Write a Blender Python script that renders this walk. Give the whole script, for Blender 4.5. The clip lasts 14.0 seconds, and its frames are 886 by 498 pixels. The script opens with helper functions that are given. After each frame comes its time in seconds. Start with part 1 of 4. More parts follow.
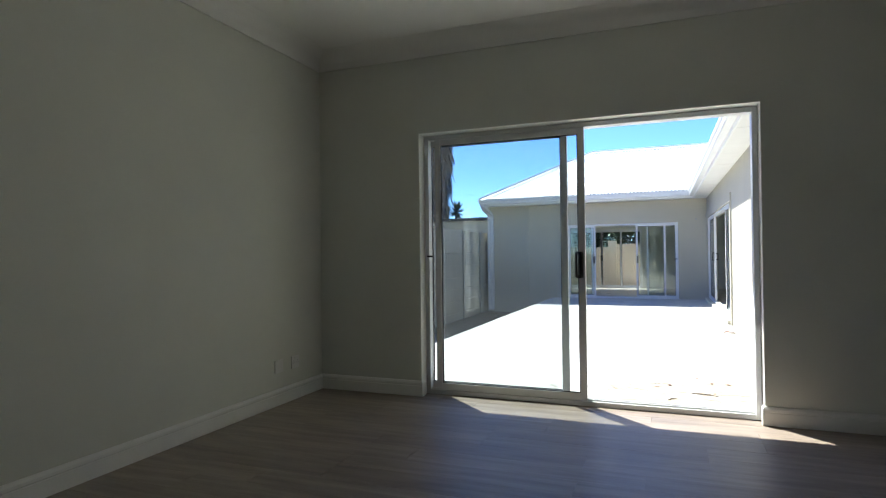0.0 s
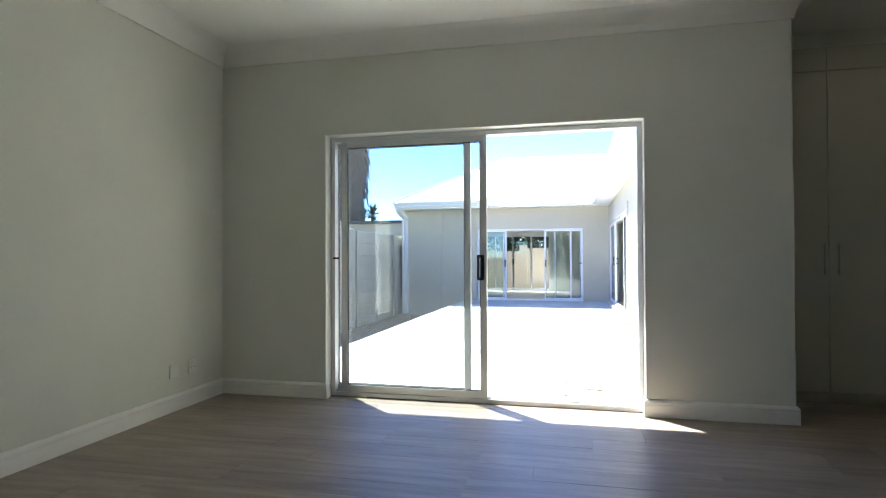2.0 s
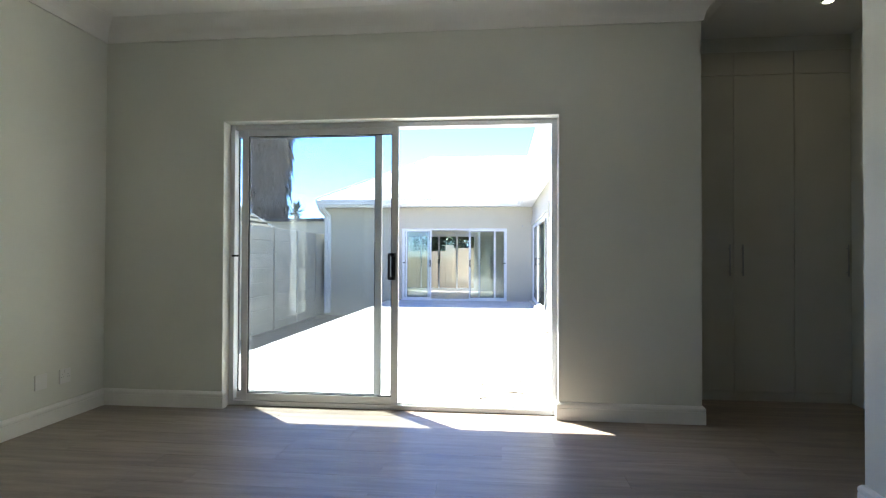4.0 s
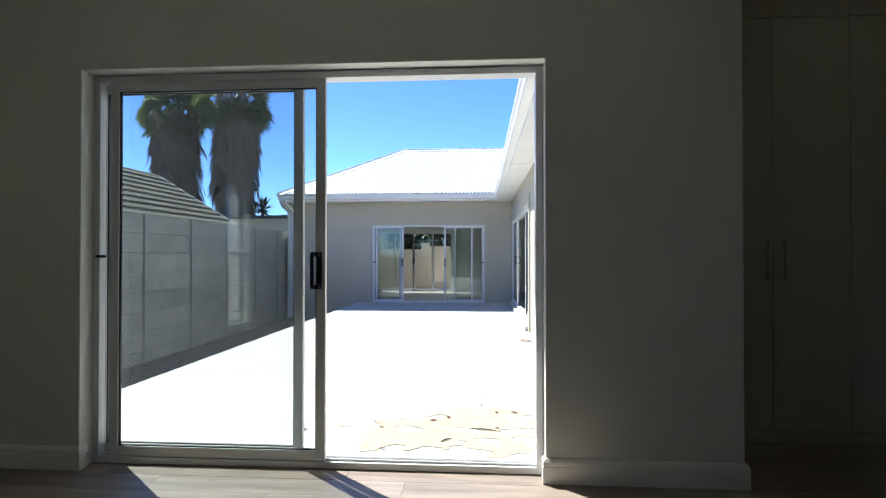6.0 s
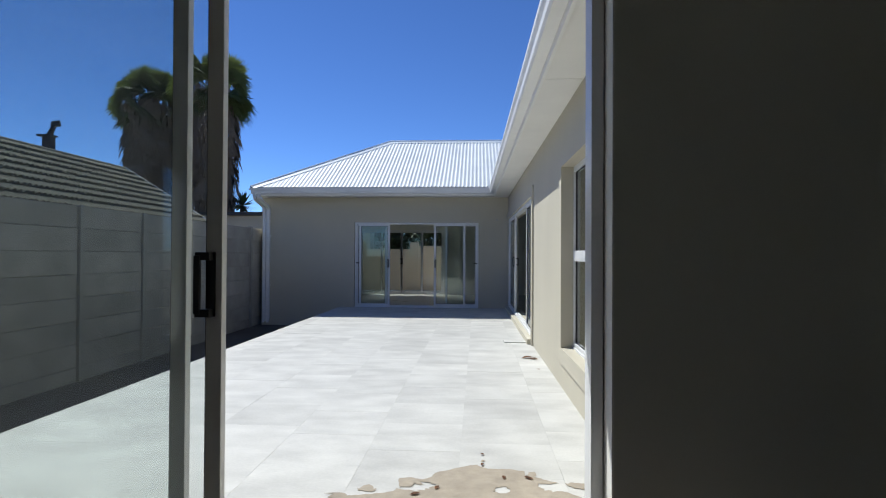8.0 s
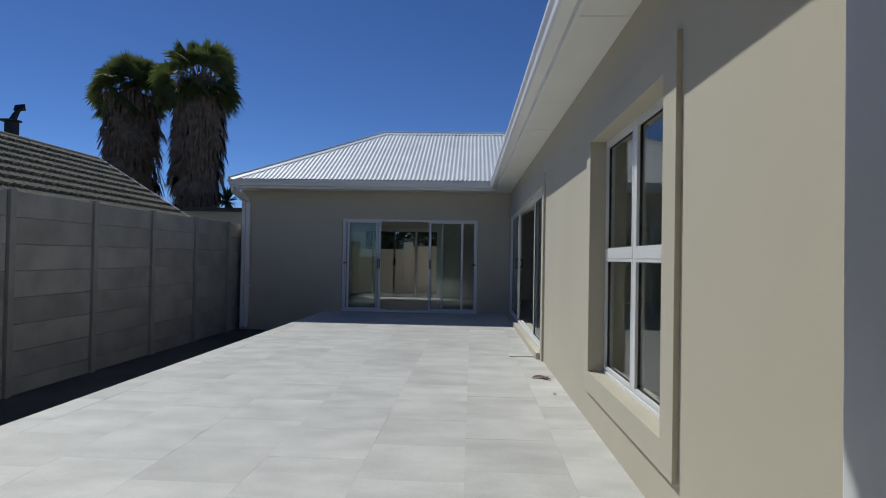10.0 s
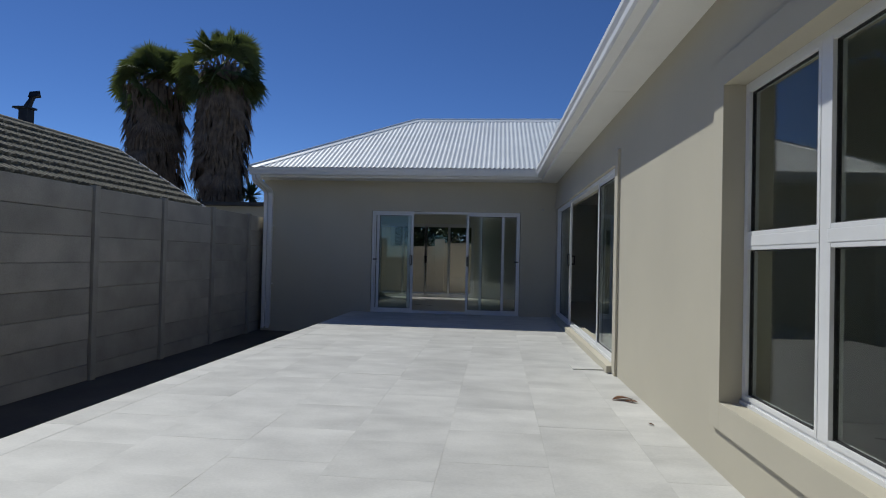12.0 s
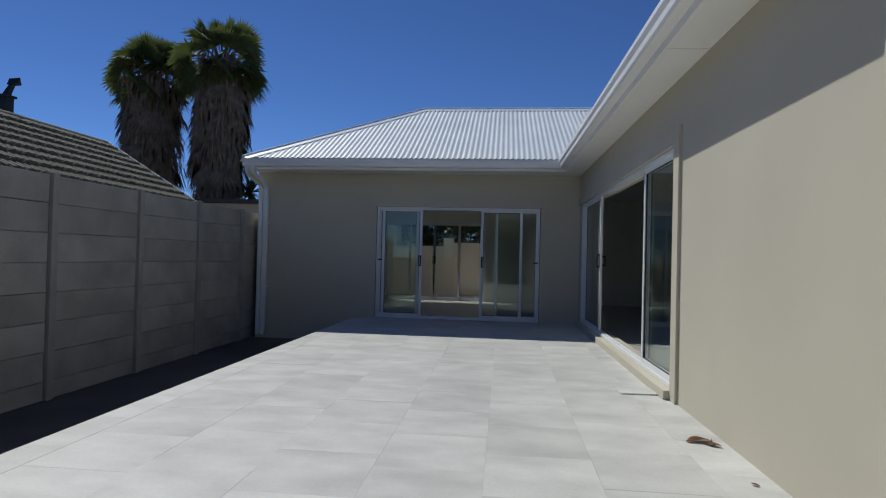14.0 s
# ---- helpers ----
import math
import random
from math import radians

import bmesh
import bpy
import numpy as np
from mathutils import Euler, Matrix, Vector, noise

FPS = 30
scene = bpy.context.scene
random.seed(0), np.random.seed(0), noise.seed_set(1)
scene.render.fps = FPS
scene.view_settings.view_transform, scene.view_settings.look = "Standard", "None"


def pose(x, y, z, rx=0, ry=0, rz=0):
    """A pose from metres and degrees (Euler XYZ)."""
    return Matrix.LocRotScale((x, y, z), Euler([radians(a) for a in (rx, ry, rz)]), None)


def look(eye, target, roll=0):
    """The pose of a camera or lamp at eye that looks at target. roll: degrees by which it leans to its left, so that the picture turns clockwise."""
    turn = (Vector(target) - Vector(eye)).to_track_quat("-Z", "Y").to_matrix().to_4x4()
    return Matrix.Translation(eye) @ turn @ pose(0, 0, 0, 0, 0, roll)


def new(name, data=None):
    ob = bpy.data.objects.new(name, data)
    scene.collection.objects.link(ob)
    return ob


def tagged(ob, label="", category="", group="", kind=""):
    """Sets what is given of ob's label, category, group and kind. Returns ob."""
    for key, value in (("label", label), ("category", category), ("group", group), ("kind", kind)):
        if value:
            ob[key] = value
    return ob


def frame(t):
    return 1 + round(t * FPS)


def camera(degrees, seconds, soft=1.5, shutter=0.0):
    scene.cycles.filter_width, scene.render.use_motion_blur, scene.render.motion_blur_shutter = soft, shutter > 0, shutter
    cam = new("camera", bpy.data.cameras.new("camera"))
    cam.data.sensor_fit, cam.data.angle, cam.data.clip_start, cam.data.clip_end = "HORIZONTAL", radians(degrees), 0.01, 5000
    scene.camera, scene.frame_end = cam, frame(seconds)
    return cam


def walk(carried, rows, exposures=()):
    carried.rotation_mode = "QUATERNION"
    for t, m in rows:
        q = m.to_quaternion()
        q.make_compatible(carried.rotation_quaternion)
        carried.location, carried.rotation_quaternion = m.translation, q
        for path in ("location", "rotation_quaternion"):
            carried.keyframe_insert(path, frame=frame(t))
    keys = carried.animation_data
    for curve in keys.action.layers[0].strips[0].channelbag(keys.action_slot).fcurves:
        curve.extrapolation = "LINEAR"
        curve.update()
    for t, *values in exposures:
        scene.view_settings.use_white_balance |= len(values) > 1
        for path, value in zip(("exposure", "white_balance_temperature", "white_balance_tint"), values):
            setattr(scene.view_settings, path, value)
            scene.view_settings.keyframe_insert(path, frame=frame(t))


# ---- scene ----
cam = camera(74.9, 14.0, soft=1.1)
PATH = [
    (0, (0.739, 1.087, 1.157), (0.012, 2.95, 1.177), -0.7),
    (0.5, (0.766, 1.072, 1.152), (0.1, 2.958, 1.173), -0.5),
    (1, (0.786, 1.079, 1.151), (0.184, 2.986, 1.175), -0.5),
    (1.5, (0.815, 1.069, 1.154), (0.281, 2.996, 1.179), -0.4),
    (2, (0.853, 1.052, 1.151), (0.397, 2.999, 1.179), -0.2),
    (2.5, (0.873, 1.058, 1.155), (0.501, 3.023, 1.183), -0.2),
    (3, (0.888, 1.086, 1.144), (0.584, 3.062, 1.171), -0.1),
    (5.5, (1.022, 2.103, 1.141), (0.863, 4.097, 1.167), 0.2),
    (6, (1.02, 2.483, 1.15), (0.871, 4.477, 1.172), 0.0),
    (6.5, (1.034, 2.826, 1.146), (0.897, 4.821, 1.17), 0.1),
    (7, (1.036, 3.207, 1.161), (0.905, 5.202, 1.184), 0.0),
    (7.5, (0.979, 3.525, 1.165), (0.852, 5.521, 1.187), 0.1),
    (8, (0.941, 3.805, 1.162), (0.824, 5.802, 1.184), 0.3),
    (10.5, (0.793, 5.267, 1.117), (0.691, 7.265, 1.148), 1.1),
    (11, (0.693, 5.551, 1.132), (0.586, 7.548, 1.163), 1.2),
    (11.5, (0.611, 5.831, 1.066), (0.473, 7.826, 1.096), 1.2),
    (12, (0.532, 6.106, 1.04), (0.345, 8.097, 1.068), 1.3),
    (12.5, (0.397, 6.355, 1.038), (0.189, 8.344, 1.067), 1.4),
    (13, (0.341, 6.622, 1.022), (0.127, 8.611, 1.051), 1.4),
    (13.5, (0.338, 6.931, 1.035), (0.125, 8.92, 1.061), 1.4),
    (14, (0.31, 7.157, 1.03), (0.105, 9.147, 1.06), 1.4),
]
walk(cam, [(t, look(eye, target, roll)) for t, eye, target, roll in PATH],
     exposures=[(0.0, 1.93, 6200, 4), (0.5, 2.25, 6200, 4), (1.5, 2.82, 6200, 4), (3.0, 3.4, 6200, 4), (5.5, 2.05, 6150, 5), (6.5, 1.3, 6150, 5), (7.5, 0.7, 6150, 5), (8.0, 0.5, 6150, 5), (10.5, -0.27, 6250, 5), (11.5, -0.2, 6250, 5), (14.0, -0.17, 6250, 5)])

SUN_DIR = Vector((-0.60, 0.56, 1.0)).normalized()     # towards the sun

# ---- world, sun ----
world = bpy.data.worlds.new("sky")
scene.world = world
world.use_nodes = True
wn = world.node_tree.nodes
sky = wn.new("ShaderNodeTexSky")
sky.sky_type, sky.sun_disc = "NISHITA", False
sky.sun_elevation = math.asin(SUN_DIR.z)
sky.sun_rotation = math.atan2(SUN_DIR.x, SUN_DIR.y)
sky.altitude, sky.air_density, sky.dust_density, sky.ozone_density = 2500, 0.75, 0.0, 6.0
wn["Background"].inputs["Strength"].default_value = 0.105
deep = wn.new("ShaderNodeHueSaturation")
deep.inputs["Hue"].default_value, deep.inputs["Saturation"].default_value, deep.inputs["Value"].default_value = 0.509, 1.10, 0.97
world.node_tree.links.new(sky.outputs[0], deep.inputs["Color"])
world.node_tree.links.new(deep.outputs[0], wn["Background"].inputs["Color"])
sun = new("sun", bpy.data.lights.new("sun", "SUN"))
sun.data.energy, sun.data.angle, sun.data.color = 3.6, radians(0.53), (1.0, 0.95, 0.88)
sun.matrix_world = look(SUN_DIR * 40, (0, 0, 0))


# ---- materials ----
def mat(name, color, rough=0.6, vary=0.08, scale=6.0, bump=0.1, fine=90.0, metal=0.0, spec=0.5, stretch=(1, 1, 1), rnd=0.0, second=None):
    """A principled surface with colour variation at two scales, fine relief and, with rnd, a tone of its own for each piece."""
    m = bpy.data.materials.new(name)
    m.use_nodes = True
    n, l = m.node_tree.nodes, m.node_tree.links
    b = n["Principled BSDF"]
    b.inputs["Metallic"].default_value, b.inputs["Specular IOR Level"].default_value = metal, spec
    co, mp = n.new("ShaderNodeTexCoord"), n.new("ShaderNodeMapping")
    mp.inputs["Scale"].default_value = stretch
    l.new(co.outputs["Object"], mp.inputs["Vector"])
    vec = mp.outputs["Vector"]
    info = n.new("ShaderNodeObjectInfo")
    if rnd:
        add = n.new("ShaderNodeVectorMath")
        sc = n.new("ShaderNodeMath")
        sc.operation = "MULTIPLY"
        sc.inputs[1].default_value = 37.0
        l.new(info.outputs["Random"], sc.inputs[0])
        l.new(vec, add.inputs[0])
        l.new(sc.outputs[0], add.inputs[1])
        vec = add.outputs[0]
    big, small = n.new("ShaderNodeTexNoise"), n.new("ShaderNodeTexNoise")
    for t, s, d in ((big, scale, 4.0), (small, fine, 6.0)):
        t.inputs["Scale"].default_value, t.inputs["Detail"].default_value = s, d
        l.new(vec, t.inputs["Vector"])
    mixn = n.new("ShaderNodeMath")
    mixn.operation = "MULTIPLY_ADD"
    mixn.inputs[1].default_value = 0.35
    l.new(small.outputs["Fac"], mixn.inputs[0])
    l.new(big.outputs["Fac"], mixn.inputs[2])
    ramp = n.new("ShaderNodeValToRGB")
    lo = second or tuple(c * (1 - vary * 1.6) for c in color)
    hi = tuple(min(1, c * (1 + vary)) for c in color)
    ramp.color_ramp.elements[0].position, ramp.color_ramp.elements[1].position = 0.42, 0.95
    ramp.color_ramp.elements[0].color, ramp.color_ramp.elements[1].color = (*lo, 1), (*hi, 1)
    l.new(mixn.outputs[0], ramp.inputs[0])
    out = ramp.outputs[0]
    if rnd:
        hsv, mr = n.new("ShaderNodeHueSaturation"), n.new("ShaderNodeMapRange")
        mr.inputs["To Min"].default_value, mr.inputs["To Max"].default_value = 1 - rnd, 1 + rnd
        l.new(info.outputs["Random"], mr.inputs["Value"])
        l.new(mr.outputs[0], hsv.inputs["Value"])
        l.new(out, hsv.inputs["Color"])
        out = hsv.outputs[0]
    l.new(out, b.inputs["Base Color"])
    rr = n.new("ShaderNodeMapRange")
    rr.inputs["To Min"].default_value, rr.inputs["To Max"].default_value = rough - 0.07, min(1, rough + 0.07)
    l.new(big.outputs["Fac"], rr.inputs["Value"])
    l.new(rr.outputs[0], b.inputs["Roughness"])
    if bump:
        bp = n.new("ShaderNodeBump")
        bp.inputs["Strength"].default_value, bp.inputs["Distance"].default_value = bump, 0.01
        l.new(small.outputs["Fac"], bp.inputs["Height"])
        l.new(bp.outputs[0], b.inputs["Normal"])
    return m


def glass_mat(name, tint, base, dust=0.0):
    """Clear glass: tinted see-through with a mirror gloss that grows at grazing angles and, with dust, a thin film of it."""
    m = bpy.data.materials.new(name)
    m.use_nodes = True
    n, l = m.node_tree.nodes, m.node_tree.links
    n.remove(n["Principled BSDF"])
    clear, shine, mix = n.new("ShaderNodeBsdfTransparent"), n.new("ShaderNodeBsdfGlossy"), n.new("ShaderNodeMixShader")
    lw, pw, mr = n.new("ShaderNodeLayerWeight"), n.new("ShaderNodeMath"), n.new("ShaderNodeMapRange")
    clear.inputs["Color"].default_value = (*tint, 1)
    shine.inputs["Roughness"].default_value = 0.0
    lw.inputs["Blend"].default_value = 0.5
    pw.operation = "POWER"
    pw.inputs[1].default_value = 4.6
    mr.inputs["To Min"].default_value, mr.inputs["To Max"].default_value = base, 0.75
    l.new(lw.outputs["Facing"], pw.inputs[0])
    l.new(pw.outputs[0], mr.inputs["Value"])
    l.new(mr.outputs[0], mix.inputs[0])
    l.new(clear.outputs[0], mix.inputs[1])
    l.new(shine.outputs[0], mix.inputs[2])
    out = mix.outputs[0]
    if dust:
        film, over = n.new("ShaderNodeBsdfTranslucent"), n.new("ShaderNodeMixShader")
        film.inputs["Color"].default_value = (0.85, 0.86, 0.84, 1)
        spots, amount = n.new("ShaderNodeTexNoise"), n.new("ShaderNodeMapRange")
        spots.inputs["Scale"].default_value, spots.inputs["Detail"].default_value = 2.5, 5.0
        amount.inputs["To Min"].default_value, amount.inputs["To Max"].default_value = dust * 0.6, dust * 1.4
        l.new(spots.outputs["Fac"], amount.inputs["Value"])
        l.new(amount.outputs[0], over.inputs[0])
        l.new(out, over.inputs[1])
        l.new(film.outputs[0], over.inputs[2])
        out = over.outputs[0]
    l.new(out, n["Material Output"].inputs["Surface"])
    return m


M_INT = mat("interior_wall_paint", (0.74, 0.74, 0.668), 0.75, 0.03, 2.0, 0.06, 160)
M_CEIL = mat("ceiling_paint", (0.87, 0.86, 0.82), 0.8, 0.02, 2.0, 0.05, 120)
M_TRIM = mat("white_gloss_trim", (0.86, 0.85, 0.81), 0.42, 0.03, 5.0, 0.03, 60)
M_PLANK = mat("laminate_plank", (0.33, 0.27, 0.22), 0.40, 0.22, 2.2, 0.10, 26, stretch=(1.0, 9.0, 1.0), rnd=0.10)
M_EXT = mat("beige_exterior_plaster", (0.51, 0.475, 0.38), 0.85, 0.035, 1.3, 0.07, 220)
M_BAND = mat("beige_plaster_band", (0.515, 0.48, 0.385), 0.85, 0.035, 1.3, 0.07, 220)
M_WHITE = mat("white_painted_fascia", (0.80, 0.80, 0.78), 0.45, 0.03, 2.0, 0.03, 60)
M_SOFFIT = mat("white_soffit_board", (0.80, 0.79, 0.75), 0.7, 0.03, 2.0, 0.05, 80)
M_ROOF = mat("white_roof_sheet", (0.73, 0.77, 0.785), 0.42, 0.05, 1.5, 0.02, 40)
M_ALU = mat("white_aluminium", (0.74, 0.75, 0.76), 0.35, 0.03, 4.0, 0.02, 60)
M_RUBBER = mat("black_rubber", (0.015, 0.015, 0.016), 0.55, 0.1, 8.0, 0.05)
M_BLACK = mat("black_plastic", (0.012, 0.012, 0.013), 0.35, 0.1, 8.0, 0.03)
M_TILE = mat("pale_porcelain_tile", (0.575, 0.57, 0.545), 0.55, 0.13, 2.2, 0.05, 55, stretch=(1.0, 1.7, 1.0), rnd=0.055)
M_GROUT = mat("pale_grout", (0.60, 0.59, 0.56), 0.9, 0.06, 8.0, 0.2)
M_FLOORIN = mat("indoor_grey_tile", (0.46, 0.45, 0.42), 0.3, 0.05, 1.6, 0.03, 50)
M_SAND = mat("dry_sand", (0.39, 0.34, 0.275), 0.95, 0.12, 14.0, 0.4, 260)
M_CONC = mat("precast_concrete", (0.39, 0.37, 0.32), 0.9, 0.18, 1.8, 0.35, 70, rnd=0.10)
M_POST = mat("concrete_post", (0.36, 0.345, 0.30), 0.9, 0.14, 2.5, 0.3, 70)
M_SOIL = mat("bare_soil", (0.135, 0.112, 0.085), 0.95, 0.2, 1.2, 0.5, 60)
M_RTILE = mat("weathered_concrete_roof_tile", (0.165, 0.15, 0.105), 0.9, 0.25, 3.0, 0.4, 60, rnd=0.14)
M_PEACH = mat("peach_boundary_plaster", (0.58, 0.46, 0.34), 0.9, 0.05, 1.0, 0.2)
M_FROND = mat("palm_frond_green", (0.10, 0.125, 0.05), 0.6, 0.3, 3.0, 0.1, spec=0.3)
def leafy(m, color, amount):
    """Lets light through a thin leaf."""
    n, l = m.node_tree.nodes, m.node_tree.links
    tr, mx = n.new("ShaderNodeBsdfTranslucent"), n.new("ShaderNodeMixShader")
    tr.inputs["Color"].default_value = (*color, 1)
    mx.inputs[0].default_value = amount
    l.new(n["Principled BSDF"].outputs[0], mx.inputs[1])
    l.new(tr.outputs[0], mx.inputs[2])
    l.new(mx.outputs[0], n["Material Output"].inputs["Surface"])


leafy(M_FROND, (0.15, 0.19, 0.05), 0.32)
M_DEAD = mat("dead_palm_frond", (0.185, 0.13, 0.085), 0.85, 0.3, 4.0, 0.2)
M_TRUNK = mat("palm_trunk_bark", (0.10, 0.075, 0.055), 0.95, 0.25, 4.0, 0.6)
M_HEDGE = mat("dark_tree_leaves", (0.04, 0.065, 0.022), 0.6, 0.3, 3.0, 0.1)
M_CUP = mat("cream_cupboard_board", (0.58, 0.56, 0.48), 0.5, 0.03, 2.0, 0.03)
M_STEEL = mat("brushed_steel", (0.42, 0.42, 0.42), 0.35, 0.08, 6.0, 0.03, metal=1.0)
M_DARKMETAL = mat("sooty_flue_metal", (0.03, 0.03, 0.032), 0.55, 0.2, 6.0, 0.1, metal=0.5)
M_LEAF = mat("dry_brown_leaf", (0.30, 0.155, 0.09), 0.8, 0.3, 20.0, 0.2)
M_TWIG = mat("dry_twig", (0.09, 0.07, 0.05), 0.9, 0.2, 20.0, 0.2)
M_PLASTIC = mat("white_switch_plastic", (0.78, 0.77, 0.74), 0.35, 0.02, 6.0, 0.0)
M_DARKROOF = mat("dark_roof_edge", (0.06, 0.058, 0.055), 0.8, 0.2, 3.0, 0.2)
M_GLASS = glass_mat("clear_glass", (0.915, 0.937, 0.93), 0.045, 0.009)
M_TINT = glass_mat("green_tinted_glass", (0.89, 0.925, 0.905), 0.034)
M_LAMP = bpy.data.materials.new("warm_lamp_glow")
M_LAMP.use_nodes = True
M_LAMP.node_tree.nodes["Principled BSDF"].inputs["Emission Color"].default_value = (1, 0.85, 0.6, 1)
M_LAMP.node_tree.nodes["Principled BSDF"].inputs["Emission Strength"].default_value = 5


# ---- mesh helpers ----
def box(bm, x0, x1, y0, y1, z0, z1, bev=0.0):
    r = bmesh.ops.create_cube(bm, size=1.0)
    vs = r["verts"]
    for v in vs:
        v.co = Vector(((x0 + x1) / 2 + v.co.x * (x1 - x0), (y0 + y1) / 2 + v.co.y * (y1 - y0), (z0 + z1) / 2 + v.co.z * (z1 - z0)))
    if bev:
        es = list({e for v in vs for e in v.link_edges})
        bmesh.ops.bevel(bm, geom=es, offset=bev, segments=2, affect="EDGES", profile=0.7)


def boxes(*rows, bev=0.0):
    bm = bmesh.new()
    for r in rows:
        box(bm, *r, bev=bev)
    return bm


def sweep(bm, outline, path, closed=False):
    """Sweeps a closed outline of (u, v) along path: u is sideways (to the right of the way), v is up."""
    rings = []
    for i, p in enumerate(path):
        p = Vector(p)
        a = (p - Vector(path[i - 1])).normalized() if i else None
        b = (Vector(path[i + 1]) - p).normalized() if i + 1 < len(path) else None
        d = ((a or b) + (b or a)).normalized()
        side = Vector((d.y, -d.x, 0)).normalized()
        k = 1 / max(0.3, side.dot(Vector(((b or a).y, -(b or a).x, 0)).normalized()))
        rings.append([bm.verts.new(p + side * u * k + Vector((0, 0, v))) for u, v in outline])
    m = len(outline)
    for r, s in zip(rings, rings[1:]):
        for i in range(m):
            bm.faces.new((r[i], r[(i + 1) % m], s[(i + 1) % m], s[i]))
    bm.faces.new(rings[0][::-1])
    bm.faces.new(rings[-1])
    bmesh.ops.recalc_face_normals(bm, faces=bm.faces)


def tube(bm, pts, radii, sides=8):
    rings = []
    for i, p in enumerate(pts):
        p = Vector(p)
        d = (Vector(pts[min(i + 1, len(pts) - 1)]) - Vector(pts[max(i - 1, 0)])).normalized()
        x = d.cross(Vector((0.31, 0.9, 0.2))).normalized()
        y = d.cross(x)
        r = radii[i] if isinstance(radii, (list, tuple)) else radii
        rings.append([bm.verts.new(p + (x * math.cos(a) + y * math.sin(a)) * r) for a in (2 * math.pi * k / sides for k in range(sides))])
    for r, s in zip(rings, rings[1:]):
        for k in range(sides):
            bm.faces.new((r[k], r[(k + 1) % sides], s[(k + 1) % sides], s[k]))
    bm.faces.new(rings[0][::-1])
    bm.faces.new(rings[-1])


def mesh_of(name, bm, material, smooth=False):
    me = bpy.data.meshes.new(name)
    bmesh.ops.recalc_face_normals(bm, faces=bm.faces)
    bm.to_mesh(me)
    bm.free()
    me.materials.append(material)
    if smooth:
        for p in me.polygons:
            p.use_smooth = True
    return me


def part(name, bm, material, parent=None, label="", smooth=False):
    ob = new(name, mesh_of(name, bm, material, smooth))
    if parent is not None:
        ob.parent = parent
    if label:
        ob["label"] = label
    return ob


def piece(name, me, parent, loc, rz=0.0):
    ob = new(name, me)
    ob.parent = parent
    ob.location = loc
    ob.rotation_euler = (0, 0, rz)
    return ob


def structure(name, bm, material, label, category):
    return tagged(part(name, bm, material), label, category, "", "structure")


def thing(name, label, category, loc=(0, 0, 0), group=""):
    ob = new(name)
    ob.location = loc
    ob.empty_display_size = 0.1
    return tagged(ob, label, category, group)


def clear_pane(name, bm, material, parent, label=""):
    ob = part(name, bm, material, parent, label)
    ob.visible_shadow = material is M_GLASS
    return ob


# ---- plan ----
XL, XN, XR = -2.12, 2.29, 3.66          # bedroom: side wall, nib end, recess end
Y0, Y1, YBACK = 5.45, 5.70, -2.4        # door wall faces, wall behind
ZC, ZCOR = 2.92, 2.78                   # ceiling, foot of the cornice
OX0, OX1, OZ = -1.17, 1.325, 2.16       # door opening
XW, YB, ZP, ZG = 1.765, 17.73, -0.105, -0.56  # wing walls, patio, yard
XE, YE, YD = 1.295, 17.0, 6.62           # gutter fronts
ZS, ZT = 2.57, 2.74                     # soffit, gutter top
XF = -4.416                             # precast fence
XP = -2.40                              # patio edge
CUP = 6.17                              # cupboard fronts

# the side wing stands a little askew to the rest of the house
SKEW = Matrix.Translation((XW, 9.4, 0)) @ Matrix.Rotation(radians(0.6), 4, "Z") @ Matrix.Translation((-XW, -9.4, 0))


def askew(ob):
    ob.matrix_world = SKEW @ ob.matrix_basis
    return ob


# ---- bedroom shell ----
structure("wall_north", boxes((XL - 0.25, OX0, Y0, Y1, -0.6, ZC + 0.1), (OX1, XN, Y0, Y1, -0.6, ZC + 0.1), (OX0, OX1, Y0, Y1, OZ, ZC + 0.1), (XN - 0.25, XN, Y1, 6.75, -0.6, ZC + 0.1)),
          M_INT, "pale grey-green painted wall with a wide sliding door opening", "wall")
structure("wall_west", boxes((XL - 0.25, XL, YBACK, 1.25, -0.6, ZC + 0.1), (XL - 0.25, XL, 1.88, Y0, -0.6, ZC + 0.1), (XL - 0.25, XL, 1.25, 1.88, -0.6, 0.28), (XL - 0.25, XL, 1.25, 1.88, 2.1, ZC + 0.1)), M_INT, "pale grey-green painted bedroom side wall", "wall")
structure("wall_south", boxes((XL - 0.25, XR + 0.2, YBACK - 0.2, YBACK, -0.6, ZC + 0.1)), M_INT, "pale grey-green painted wall behind the walk", "wall")
structure("wall_east", boxes((XR, XR + 0.2, YBACK, 6.75, -0.6, ZC + 0.1)), M_INT, "pale grey-green painted wall beside the cupboards", "wall")
XQ, YQ = 2.555, 4.10                     # near wall end beside the recess
structure("wall_east_near", boxes((XQ, XQ + 0.2, YBACK, YQ, -0.6, ZC + 0.1)), M_INT, "pale grey-green painted wall ending at the cupboard recess", "wall")
structure("ceiling", boxes((XL - 0.25, XR + 0.2, YBACK - 0.2, 6.75, ZC, ZC + 0.08)), M_CEIL, "flat white painted bedroom ceiling", "ceiling")
